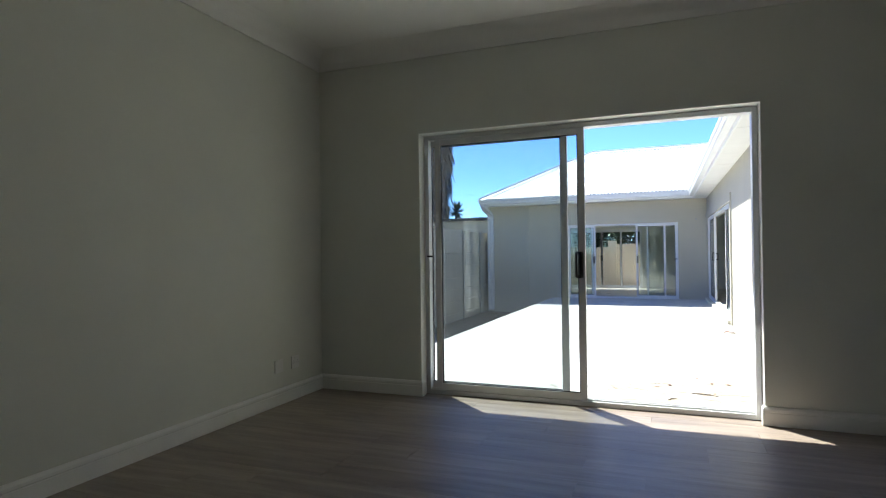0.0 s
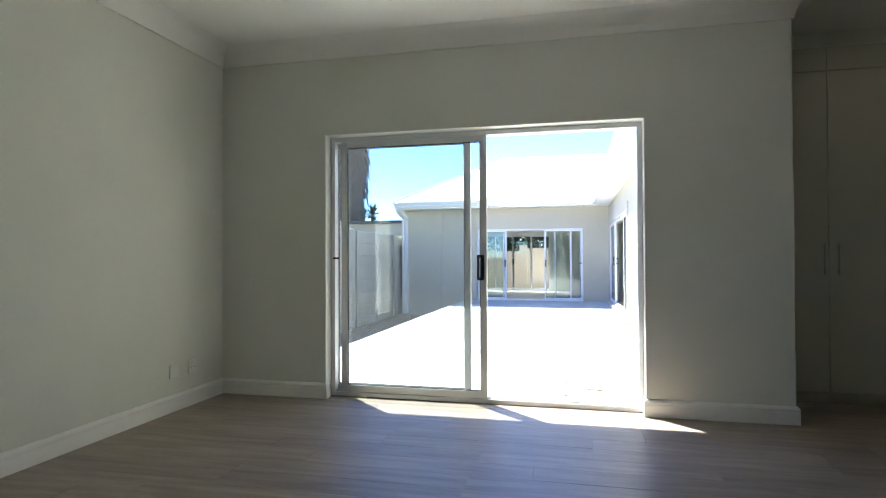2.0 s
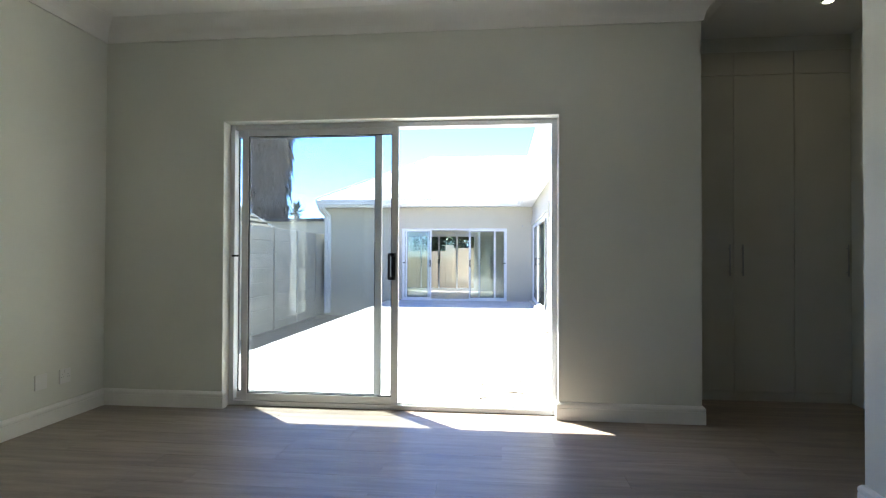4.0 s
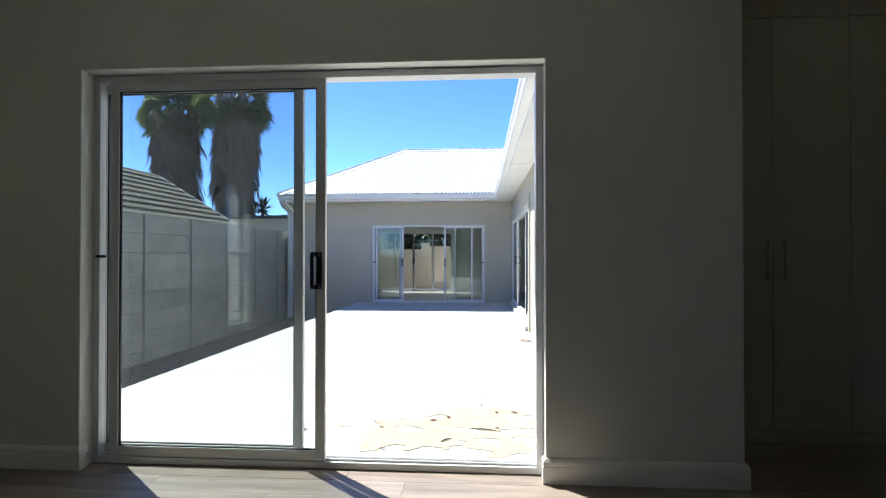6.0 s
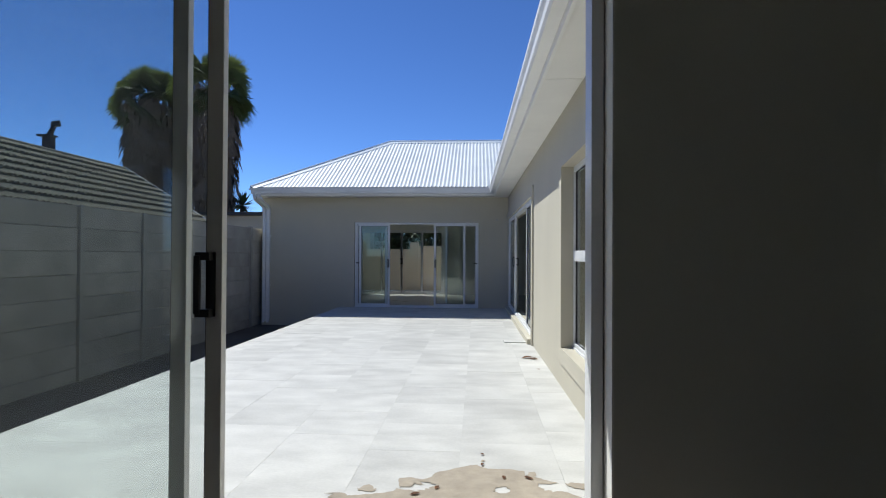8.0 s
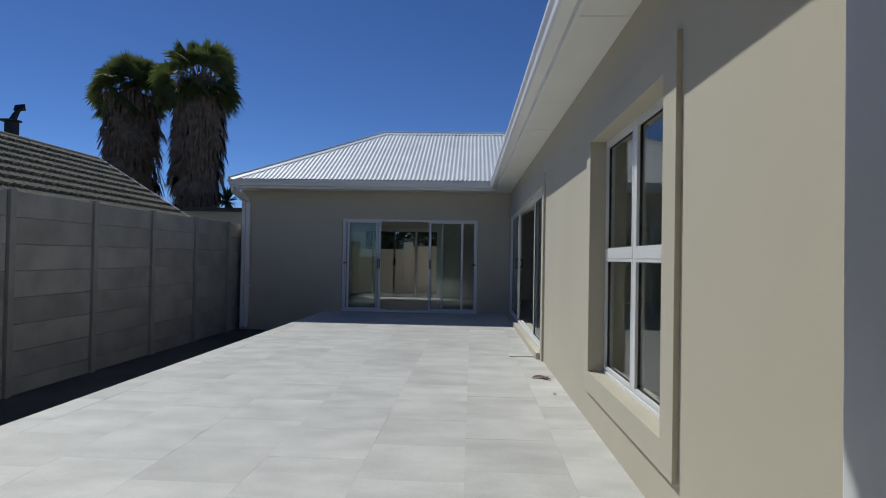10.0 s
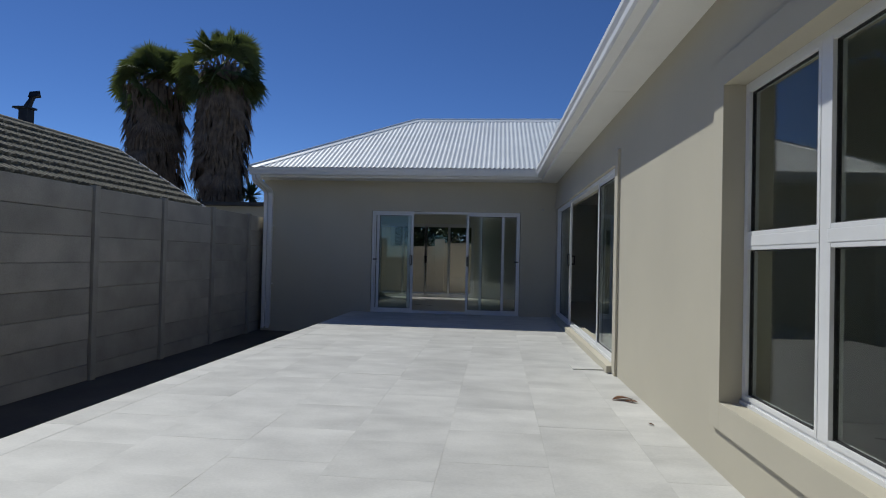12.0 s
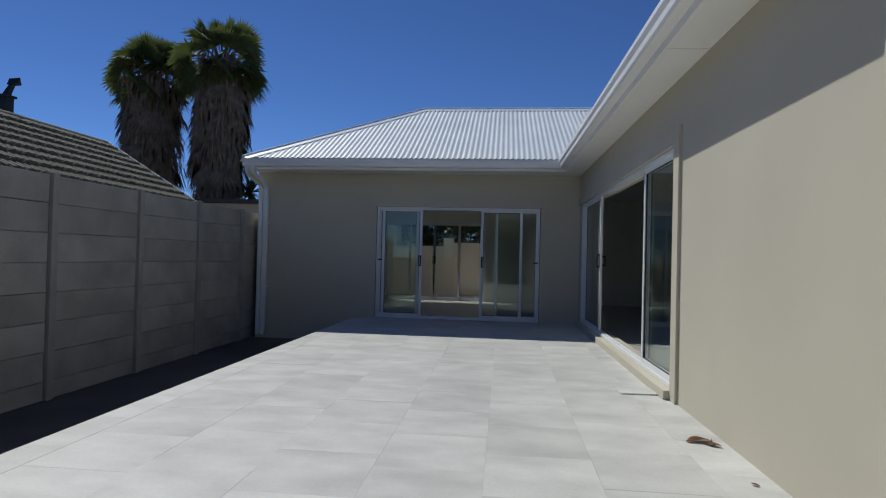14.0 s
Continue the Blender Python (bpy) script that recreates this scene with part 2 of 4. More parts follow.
COVE = [(0.0, 0.0), (0.012, 0.0), (0.014, 0.012)] + [(0.15 - 0.133 * math.cos(a), 0.014 + 0.119 * math.sin(a)) for a in (0.15 * k for k in range(1, 10))] + [(0.152, 0.1385), (0.152, 0.1395), (0.0, 0.1395)]
bm = bmesh.new()
sweep(bm, COVE, [(XL + 0.001, YBACK, ZCOR), (XL + 0.001, Y0 - 0.001, ZCOR), (XN + 0.001, Y0 - 0.001, ZCOR), (XN + 0.001, CUP, ZCOR)])
sweep(bm, COVE, [(XQ + 0.2, YQ + 0.001, ZCOR), (XQ - 0.001, YQ + 0.001, ZCOR), (XQ - 0.001, YBACK, ZCOR)])
structure("cornice", bm, M_CEIL, "white moulded cove cornice along the ceiling", "cornice")
SKIRT = [(0.0, 0.0), (0.02, 0.0), (0.02, 0.082), (0.017, 0.088), (0.02, 0.094), (0.019, 0.108), (0.009, 0.122), (0.0, 0.125)]
for n, path in (("baseboard_1", [(XL + 0.001, YBACK, 0.001), (XL + 0.001, Y0 - 0.001, 0.001), (OX0 + 0.001, Y0 - 0.001, 0.001), (OX0 + 0.001, Y0 + 0.05, 0.001)]),
                ("baseboard_2", [(OX1 - 0.001, Y0 + 0.05, 0.001), (OX1 - 0.001, Y0 - 0.001, 0.001), (XN + 0.001, Y0 - 0.001, 0.001), (XN + 0.001, CUP - 0.02, 0.001)]),
                ("baseboard_3", [(XQ + 0.2, YQ + 0.001, 0.001), (XQ - 0.001, YQ + 0.001, 0.001), (XQ - 0.001, YBACK, 0.001)])):
    bm = bmesh.new()
    sweep(bm, SKIRT, path)
    structure(n, bm, M_TRIM, "white moulded skirting board along the floor", "skirting board")


# ---- sliding doors ----
def stile_frame(bm, w, h, s=0.05, d=0.035, foot=0.07):
    """A framed leaf in the xz plane, from (0, 0, 0)."""
    box(bm, 0, s, -d / 2, d / 2, 0, h, 0.003)
    box(bm, w - s, w, -d / 2, d / 2, 0, h, 0.003)
    box(bm, s, w - s, -d / 2 + 0.002, d / 2 - 0.002, 0, foot, 0.003)
    box(bm, s, w - s, -d / 2 + 0.002, d / 2 - 0.002, h - s, h, 0.003)


def leaf(name, parent, x, y, z, w, h, glass, handle=None, foot=0.055):
    """A glazed leaf: frame, gasket, pane and, where it has one, a black pull handle."""
    bm = bmesh.new()
    stile_frame(bm, w, h, foot=foot)
    fr = part(name, bm, M_ALU, parent)
    fr.location = (x, y, z)
    s, g = 0.05, 0.006
    part("gasket", boxes((s, s + g, -0.008, 0.008, foot, h - s), (w - s - g, w - s, -0.008, 0.008, foot, h - s), (s + g, w - s - g, -0.008, 0.008, foot, foot + g), (s + g, w - s - g, -0.008, 0.008, h - s - g, h - s)), M_RUBBER, fr, "black rubber glazing gasket")
    clear_pane("pane", boxes((s, w - s, -0.003, 0.003, foot, h - s)), glass, fr, "clear glass pane")
    if handle is not None:
        hx = handle
        gx = hx - 0.03 if hx > w / 2 else hx + 0.03
        bm = boxes((hx - 0.014, hx + 0.014, -0.024, -0.017, 0.93, 1.13), (gx - 0.009, gx + 0.009, -0.058, -0.042, 0.94, 1.12), (min(gx, hx) - 0.008, max(gx, hx) + 0.008, -0.05, -0.022, 0.93, 0.955), (min(gx, hx) - 0.008, max(gx, hx) + 0.008, -0.05, -0.022, 1.105, 1.13), bev=0.003)
        part("door_handle", bm, M_BLACK, fr, "black pull handle")
    return fr


def outer_frame(parent, w, h, d=0.10, s=0.045):
    bm = bmesh.new()
    box(bm, 0, s, -d / 2, d / 2, 0, h, 0.003)
    box(bm, w - s, w, -d / 2, d / 2, 0, h, 0.003)
    box(bm, s, w - s, -d / 2 + 0.001, d / 2 - 0.001, h - s, h, 0.003)
    box(bm, s, w - s, -d / 2 + 0.001, d / 2 - 0.001, 0, 0.035, 0.003)
    part("outer_frame", bm, M_ALU, parent)
    part("track", boxes((s, w - s, -0.026, -0.018, 0.035, 0.047), (s, w - s, 0.018, 0.026, 0.035, 0.047)), M_ALU, parent, "raised aluminium sliding track")


door = tagged(new("door_1"), "white aluminium sliding glass door standing half open", "sliding door", "", "structure")
door.location = (OX0 + 0.008, 5.60, 0.002)
DW, DH = OX1 - OX0 - 0.016, OZ - 0.012
outer_frame(door, DW, DH, s=0.036)
leaf("fixed_leaf", door, -0.011, 0.022, 0.036, 1.186, DH - 0.07, M_GLASS)
leaf("sliding_leaf", door, 0.089, -0.022, 0.036, 1.223, DH - 0.07, M_GLASS, handle=1.19)
part("latch", boxes((0.02, 0.075, -0.062, -0.05, 1.135, 1.15), bev=0.002), M_BLACK, door, "small black latch")
# plastered reveal edge round the opening; light on it is put in as white
structure("trim", boxes((OX0, OX0 + 0.005, 5.452, Y1, 0, OZ), (OX1 - 0.005, OX1, 5.452, Y1, 0, OZ), (OX0 + 0.005, OX1 - 0.005, 5.452, Y1, OZ - 0.005, OZ)), M_TRIM, "plaster reveal round the door opening, coloured whiter to look lit", "trim")
structure("threshold", boxes((OX0 + 0.006, OX1 - 0.006, 5.652, 5.74, ZP, -0.012), bev=0.004), M_TILE, "pale tiled threshold under the sliding door", "threshold")


slim = tagged(new("window_2"), "slim white aluminium window in the bedroom side wall", "window", "", "structure")
slim.location = (XL - 0.16, 1.25, 0.28)
part("window_frame", boxes((0, 0.05, 0, 0.045, 0, 1.82), (0, 0.05, 0.585, 0.63, 0, 1.82), (0.001, 0.049, 0.045, 0.585, 0, 0.045), (0.001, 0.049, 0.045, 0.585, 1.775, 1.82), (0.001, 0.049, 0.045, 0.585, 0.88, 0.92), bev=0.003), M_ALU, slim)
for a, b in ((0.045, 0.88), (0.92, 1.775)):
    clear_pane("pane", boxes((0.022, 0.028, 0.045, 0.585, a, b)), M_GLASS, slim, "clear glass pane")


# ---- cupboards in the recess ----
def cupboard(x0, x1, hinge_left):
    c = thing("cupboard", "cream built-in wardrobe cupboard with a tall closed door", "cupboard", (x0, CUP, 0), "bedroom cupboards")
    w = x1 - x0
    part("body", boxes((0.0, w, 0.022, 0.55, 0.0, 2.80)), M_CUP, c)
    part("plinth", boxes((0.001, w - 0.001, 0.008, 0.0215, 0.0, 0.075), bev=0.002), M_CUP, c)
    part("top_panel", boxes((0.0015, w - 0.0015, 0.0, 0.0215, 2.615, 2.80), bev=0.002), M_CUP, c)
    d = part("door", boxes((0.002, w - 0.002, 0.0, 0.0215, 0.08, 2.61), bev=0.002), M_CUP, c)
    hx = w - 0.04 if hinge_left else 0.06
    bm = bmesh.new()
    tube(bm, [(hx, -0.03, 1.0), (hx, -0.03, 1.25)], 0.006)
    tube(bm, [(hx, 0.0, 1.03), (hx, -0.03, 1.03)], 0.005)
    tube(bm, [(hx, 0.0, 1.22), (hx, -0.03, 1.22)], 0.005)
    part("handle", bm, M_STEEL, d, "brushed steel bar handle", True)
    return c


for x0, x1, hl in ((XN + 0.004, 2.77, True), (2.77, 3.23, False), (3.23, XR - 0.004, True)):
    cupboard(x0, x1, hl)
structure("bulkhead", boxes((XN, XR, CUP + 0.005, 6.75, 2.80, ZC)), M_INT, "painted bulkhead over the cupboards", "bulkhead")


def downlight(x, y):
    d = thing("downlight", "small round recessed ceiling downlight, lit", "ceiling light", (x, y, ZC))
    bm = bmesh.new()
    tube(bm, [(0, 0, -0.004), (0, 0, -0.002)], 0.034, 24)
    part("bulb", bm, M_LAMP, d, "glowing warm lamp face")
    bm = bmesh.new()
    ring = [(0.034, -0.010), (0.044, -0.008), (0.048, -0.001), (0.034, -0.001)]
    rs = [[bm.verts.new((r * math.cos(a), r * math.sin(a), z)) for r, z in ring] for a in (2 * math.pi * k / 28 for k in range(28))]
    for i in range(28):
        for j in range(4):
            bm.faces.new((rs[i][j], rs[i][(j + 1) % 4], rs[(i + 1) % 28][(j + 1) % 4], rs[(i + 1) % 28][j]))
    part("bezel", bm, M_STEEL, d, "brushed metal ring", True)


downlight(3.155, 5.53)


def wall_plate(y, socket):
    p = thing("wall_socket" if socket else "wall_plate", "white plastic double wall socket above the skirting board" if socket else "plain white plastic blanking plate on the wall", "wall socket", (XL, y, 0.30))
    part("cover_plate", boxes((0.0, 0.009, -0.05, 0.05, -0.05, 0.05), bev=0.003), M_PLASTIC, p)
    if socket:
        for dy in (-0.025, 0.025):
            bm = bmesh.new()
            for a, b in ((0, 0.012), (-0.009, -0.006), (0.009, -0.006)):
                tube(bm, [(0.0085, dy + a, b), (0.0098, dy + a, b)], 0.003, 8)
            part("socket_holes", bm, M_BLACK, p, "dark round socket holes")
        part("switch_rocker", boxes((0.009, 0.013, -0.012, 0.012, 0.022, 0.04), bev=0.001), M_PLASTIC, p)


wall_plate(4.84, False)
wall_plate(5.05, True)

# ---- yard ground and patio slab ----
bm = bmesh.new()
box(bm, -1500, 1500, -1500, 1500, ZG - 0.5, ZG)
structure("ground", bm, M_SOIL, "bare sandy soil ground reaching to the horizon", "ground")
structure("floor", boxes((XL - 0.2, XN - 0.1, YBACK - 0.1, 5.652, -0.4, -0.006), (XN - 0.1, XR + 0.1, YBACK - 0.1, 6.7, -0.4, -0.006)), M_PLANK, "grey-brown wood laminate bedroom floor", "floor")
structure("patio", boxes((XP + 0.004, XW + 0.2, Y1, YB + 0.2, ZG - 0.1, ZP - 0.0016)), M_GROUT, "raised patio slab paved with pale tiles", "patio")

# ---- wings: walls ----
WY0, WY1, WZ0, WZ1 = 7.76, 9.367, 0.29, 2.01       # window opening
SY0, SY1, SZ1 = 12.14, 17.46, 2.02                # long sliding door
BX0, BX1, BZ1 = -2.03, 0.985, 1.955               # back sliding door
XBW = -4.33
T = 0.24
askew(structure("wall_wing_side", boxes((XW, XW + T, Y1, WY0, ZG, ZS + 0.1), (XW, XW + T, WY1, SY0, ZG, ZS + 0.1), (XW, XW + T, SY1, YB + 0.1, ZG, ZS + 0.1), (XW, XW + T, WY0, WY1, ZG, WZ0), (XW, XW + T, WY0, WY1, WZ1, ZS + 0.1), (XW, XW + T, SY0, SY1, ZG, -0.03), (XW, XW + T, SY0, SY1, SZ1, ZS + 0.1)),
          M_EXT, "beige plastered house wall with a window and sliding door", "wall"))
structure("wall_wing_back", boxes((XBW, BX0, YB, YB + T, ZG, ZS + 0.1), (BX1, XW + 0.05, YB, YB + T, ZG, ZS + 0.1), (BX0, BX1, YB, YB + T, BZ1, ZS + 0.1), (BX0, BX1, YB, YB + T, ZG, ZP - 0.002)),
          M_EXT, "beige plastered house wall with a sliding door", "wall")
structure("wall_facade_door", boxes((XL - 0.25, OX0, Y1, Y1 + 0.02, ZG, ZS + 0.1), (OX1, XW + 0.1, Y1, Y1 + 0.02, ZG, ZS + 0.1), (OX0, OX1, Y1, Y1 + 0.02, OZ, ZS + 0.1)), M_EXT, "beige exterior plaster round the bedroom door", "wall")
YI, XI = 22.4, 7.0
DX0, DX1 = -2.87, -0.12                            # far door of the living room
structure("wall_living_room", boxes((XBW, XBW + T, YB + T, YI, ZG, ZS + 0.1), (XI, XI + 0.2, 6.75, YI + T, ZG, ZS + 0.1), (XW + T, XI, 6.75, 6.95, ZG, ZS + 0.1), (XW + T, XI, 10.6, 10.75, ZG, ZS + 0.1), (XBW, DX0, YI, YI + T, ZG, ZS + 0.1), (DX1, XI, YI, YI + T, ZG, ZS + 0.1), (DX0, DX1, YI, YI + T, 1.98, ZS + 0.1)), M_INT, "pale painted living room walls", "wall")
structure("floor_living_room", boxes((XBW + T, XI, YB + T, YI + T, ZG - 0.1, ZP + 0.004), (XW + T, XI, 6.95, YB + T, ZG - 0.1, ZP + 0.006)), M_FLOORIN, "grey tiled living room floor", "floor")
structure("ceiling_living_room", boxes((XBW + T, XI, YB + T, YI, ZS - 0.0, ZS + 0.08), (XW + T, XI, 6.95, YB + T, ZS - 0.001, ZS + 0.08)), M_CEIL, "white living room ceiling", "ceiling")


# ---- plaster bands ----
def band(name, rows, label):
    return structure(name, boxes(*rows, bev=0.002), M_BAND, label, "plaster band")


P = 0.026
askew(band("trim_window", [(XW - P, XW + 0.001, WY0 - 0.17, WY0, WZ0 - 0.15, WZ1 + 0.15), (XW - P, XW + 0.001, WY1, WY1 + 0.137, WZ0 - 0.15, WZ1 + 0.15), (XW - P, XW + 0.001, WY0, WY1, WZ1, WZ1 + 0.15), (XW - P, XW + 0.001, WY0, WY1, WZ0 - 0.15, WZ0)], "raised beige plaster band round the window"))
askew(band("trim_side_door", [(XW - P, XW + 0.001, SY0 - 0.14, SY0, ZP, SZ1 + 0.14), (XW - P, XW + 0.001, SY0, YB - 0.04, SZ1, SZ1 + 0.14)], "raised beige plaster band round the sliding door"))
band("trim_back_door", [(BX0 - 0.14, BX0, YB - P, YB + 0.001, ZP, BZ1 + 0.15), (BX1, BX1 + 0.1, YB - P, YB + 0.001, ZP, BZ1 + 0.15), (BX0, BX1, YB - P, YB + 0.001, BZ1, BZ1 + 0.15)], "raised beige plaster band round the back sliding door")
askew(structure("door_step", boxes((XW - 0.075, XW + 0.1, SY0 - 0.0, SY1 + 0.08, ZP, -0.028), bev=0.006), M_BAND, "low beige plastered step under the sliding door", "step"))


# ---- window ----
def window():
    w = tagged(new("window_1"), "white four-pane aluminium window set deep in the wall", "window", "", "structure")
    w.matrix_world = SKEW @ pose(XW + 0.092, WY1, WZ0, 0, 0, -90)
    ww, wh = WY1 - WY0, WZ1 - WZ0
    mx, mz, f = 0.76, 0.885, 0.034
    part("window_frame", boxes((0, f, 0, 0.06, 0, wh), (ww - f, ww, 0, 0.06, 0, wh), (f, ww - f, 0.001, 0.059, 0, f), (f, ww - f, 0.001, 0.059, wh - f, wh), bev=0.003), M_ALU, w)
    part("mullion", boxes((mx - 0.03, mx + 0.03, -0.004, 0.06, f, wh - f), bev=0.003), M_ALU, w)
    part("transom", boxes((f, mx - 0.03, -0.008, 0.06, mz - 0.04, mz + 0.015), (mx + 0.03, ww - f, -0.008, 0.06, mz - 0.04, mz + 0.015), bev=0.004), M_ALU, w)
    for a, b in ((f, mx - 0.03), (mx + 0.03, ww - f)):
        for c, d, top in ((f, mz - 0.04, 0), (mz + 0.015, wh - f, 1)):
            s = 0.021
            sash = part("sash", boxes((a, a + s, -0.006, 0.05, c, d), (b - s, b, -0.006, 0.05, c, d), (a + s, b - s, -0.005, 0.049, c, c + s), (a + s, b - s, -0.005, 0.049, d - s, d), bev=0.002), M_ALU, w)
            part("gasket", boxes((a + s, a + s + 0.006, 0.012, 0.03, c + s, d - s), (b - s - 0.006, b - s, 0.012, 0.03, c + s, d - s), (a + s, b - s, 0.013, 0.029, c + s, c + s + 0.006), (a + s, b - s, 0.013, 0.029, d - s - 0.006, d - s)), M_RUBBER, sash, "black rubber gasket")
            clear_pane("pane", boxes((a + s, b - s, 0.018, 0.024, c + s, d - s)), M_TINT, sash, "dark reflecting glass pane")
    part("window_sill", boxes((0.0, ww, -0.012, 0.0, 0.0, 0.02), bev=0.002), M_ALU, w)


window()

# ---- long side door ----
door = tagged(new("door_2"), "long white aluminium sliding door standing open in the middle", "sliding door", "", "structure")
door.matrix_world = SKEW @ pose(XW + 0.055, SY1, -0.026, 0, 0, -90)
SW, SH = SY1 - SY0, SZ1 + 0.02
outer_frame(door, SW, SH)
lw = 1.36
leaf("fixed_leaf", door, 0.02, 0.022, 0.036, lw, SH - 0.07, M_TINT)
leaf("sliding_leaf", door, 0.38, -0.022, 0.036, lw, SH - 0.07, M_TINT, handle=lw - 0.025)
part("door_handle", boxes((0.38 + lw - 0.045, 0.38 + lw - 0.012, 0.03, 0.045, 0.99, 1.14), (0.38 + lw - 0.04, 0.38 + lw - 0.016, -0.005, 0.031, 0.99, 1.01), (0.38 + lw - 0.04, 0.38 + lw - 0.016, -0.005, 0.031, 1.12, 1.14), bev=0.003), M_BLACK, door, "black inner pull handle")
leaf("fixed_leaf", door, SW - 1.10, 0.022, 0.036, 1.08, SH - 0.07, M_TINT)
leaf("sliding_leaf", door, SW - 1.12, -0.022, 0.036, 1.06, SH - 0.07, M_TINT)

# ---- back door ----
door = tagged(new("door_3"), "white aluminium sliding door to the living room, half open", "sliding door", "", "structure")
door.location = (BX0 + 0.01, YB + 0.055, ZP + 0.002)
BW, BH = BX1 - BX0 - 0.02, BZ1 - ZP - 0.004
outer_frame(door, BW, BH)
leaf("fixed_leaf", door, 0.02, 0.022, 0.036, 0.76, BH - 0.07, M_TINT)
leaf("sliding_leaf", door, 0.10, -0.022, 0.036, 0.75, BH - 0.07, M_TINT, handle=0.725)
leaf("sliding_leaf", door, BW - 1.07, -0.022, 0.036, 0.76, BH - 0.07, M_TINT, handle=0.025)
leaf("fixed_leaf", door, BW - 0.80, 0.022, 0.036, 0.78, BH - 0.07, M_TINT)
for lx in (0.045, BW - 0.085):
    part("latch", boxes((lx - 0.02, lx + 0.06, -0.064, -0.05, 1.06, 1.085), bev=0.002), M_BLACK, door, "small black latch")

# ---- far door of the living room ----
door = tagged(new("door_4"), "far white aluminium sliding door of the living room", "sliding door", "", "structure")
door.location = (DX0 + 0.005, YI + 0.1, ZP + 0.006)
FW = DX1 - DX0 - 0.01
outer_frame(door, FW, 2.08)
for k, ly in enumerate((0.022, -0.022, -0.022, 0.022)):
    leaf("sliding_leaf", door, 0.03 + (FW - 0.06 - 0.70) * k / 3, ly, 0.036, 0.70, 2.0, M_TINT, handle={1: 0.675, 2: 0.025}.get(k))


# ---- roof: sheeting, gutters, soffits ----
SL = 0.525
XH = -4.34
AX, AY = -1.53, 20.2
ZA = ZT - 0.02 + SL * (AY - YE)


def ribs(bm, lo, hi, ends, rise, step=0.023, amp=0.009):
    """Corrugated sheeting: lines across from lo to hi, each from ends(u) = (v0, v1); rise(u, v) is the place."""
    n = int((hi - lo) / step)
    last = None
    for i in range(n + 1):
        u = lo + i * step
        v0, v1 = ends(u)
        dz = amp * (1, 0, -1, 0)[i % 4]
        row = [bm.verts.new(rise(u, v) + Vector((0, 0, dz))) for v in (v0, v1)]
        if last:
            bm.faces.new((last[0], row[0], row[1], last[1]))
        last = row


roof = thing("house_roof", "white corrugated metal roof with gutters and wide soffits", "roof")
side = askew(thing("side_wing_roof", "white corrugated side wing roof with a long gutter and soffit", "roof"))
bm = bmesh.new()
hipk = (AY - YE) / (AX - XH)
ribs(bm, XH, 7.2, lambda u: (YE + 0.03 if u < XE - 0.08 else min(YE + (u - XE + 0.08) + 0.03, AY), min(AY, YE + 0.03 + (u - XH) * hipk)),
     lambda u, v: Vector((u, v, ZT - 0.02 + SL * (v - YE))), amp=0.011)
part("roof_sheet", bm, M_ROOF, roof, "white corrugated sheeting of the back wing", True)
bm = bmesh.new()
XTOP = XE + 3.3
ribs(bm, 5.73, AY, lambda u: (XE + 0.03 + max(0, u - YE), XTOP), lambda u, v: Vector((v, u, ZT - 0.02 + SL * (v - XE))))
part("roof_sheet", bm, M_ROOF, side, "white corrugated sheeting of the side wing", True)
bm = bmesh.new()
ribs(bm, YE, 24.0, lambda u: (XH, XH + max(0.01, (min(u, 2 * AY - u) - YE) / hipk)), lambda u, v: Vector((v, u, ZT - 0.02 + SL * hipk * (v - XH))))
part("roof_sheet", bm, M_ROOF, roof, "white corrugated sheeting of the hip", True)
part("roof_sheet", boxes((AX, 7.2, AY + 0.02, AY + 0.1, ZA - 1.5, ZA - 0.02)), M_ROOF, roof)
part("roof_sheet", boxes((XTOP, XTOP + 0.1, 5.8, AY, ZT, ZT + 1.5)), M_ROOF, side)


def folded_cap(a, b, planes, wing=0.17, lift=0.014):
    """A folded metal capping from a to b: a roll on the fold and a flat wing down each roof plane (normals given)."""
    bm = bmesh.new()
    a, b = Vector(a), Vector(b)
    along = (b - a).normalized()
    mid = sum((Vector(n).normalized() for n in planes), Vector()).normalized()
    for n, sgn in zip(planes, (1, -1)):
        n = Vector(n).normalized()
        down = n.cross(along).normalized()
        if down.z > 0 or (abs(down.z) < 0.01 and sgn < 0):
            down = -down
        rim = [down * 0.0 + mid * 0.03, down * 0.03 + n * lift, down * wing + n * lift, down * wing + n * (lift - 0.012), down * (wing - 0.003) + n * (lift - 0.012), down * (wing - 0.003) + n * (lift - 0.002), down * 0.03 + n * (lift - 0.002)]
        p, q = [bm.verts.new(a + v) for v in rim], [bm.verts.new(b + v) for v in rim]
        for i in range(len(rim) - 1):
            bm.faces.new((p[i], p[i + 1], q[i + 1], q[i]))
    tube(bm, [a + mid * 0.018, b + mid * 0.018], 0.024, 10)
    return bm


HN = SL * hipk
part("ridge_cap", folded_cap((AX, AY, ZA), (7.2, AY, ZA), ((0, -SL, 1), (0, SL, 1))), M_ROOF, roof, "folded white ridge capping")
part("hip_cap", folded_cap((XH, YE + 0.03, ZT - 0.005), (AX, AY, ZA), ((0, -SL, 1), (-HN, 0, 1))), M_ROOF, roof, "folded white hip capping")
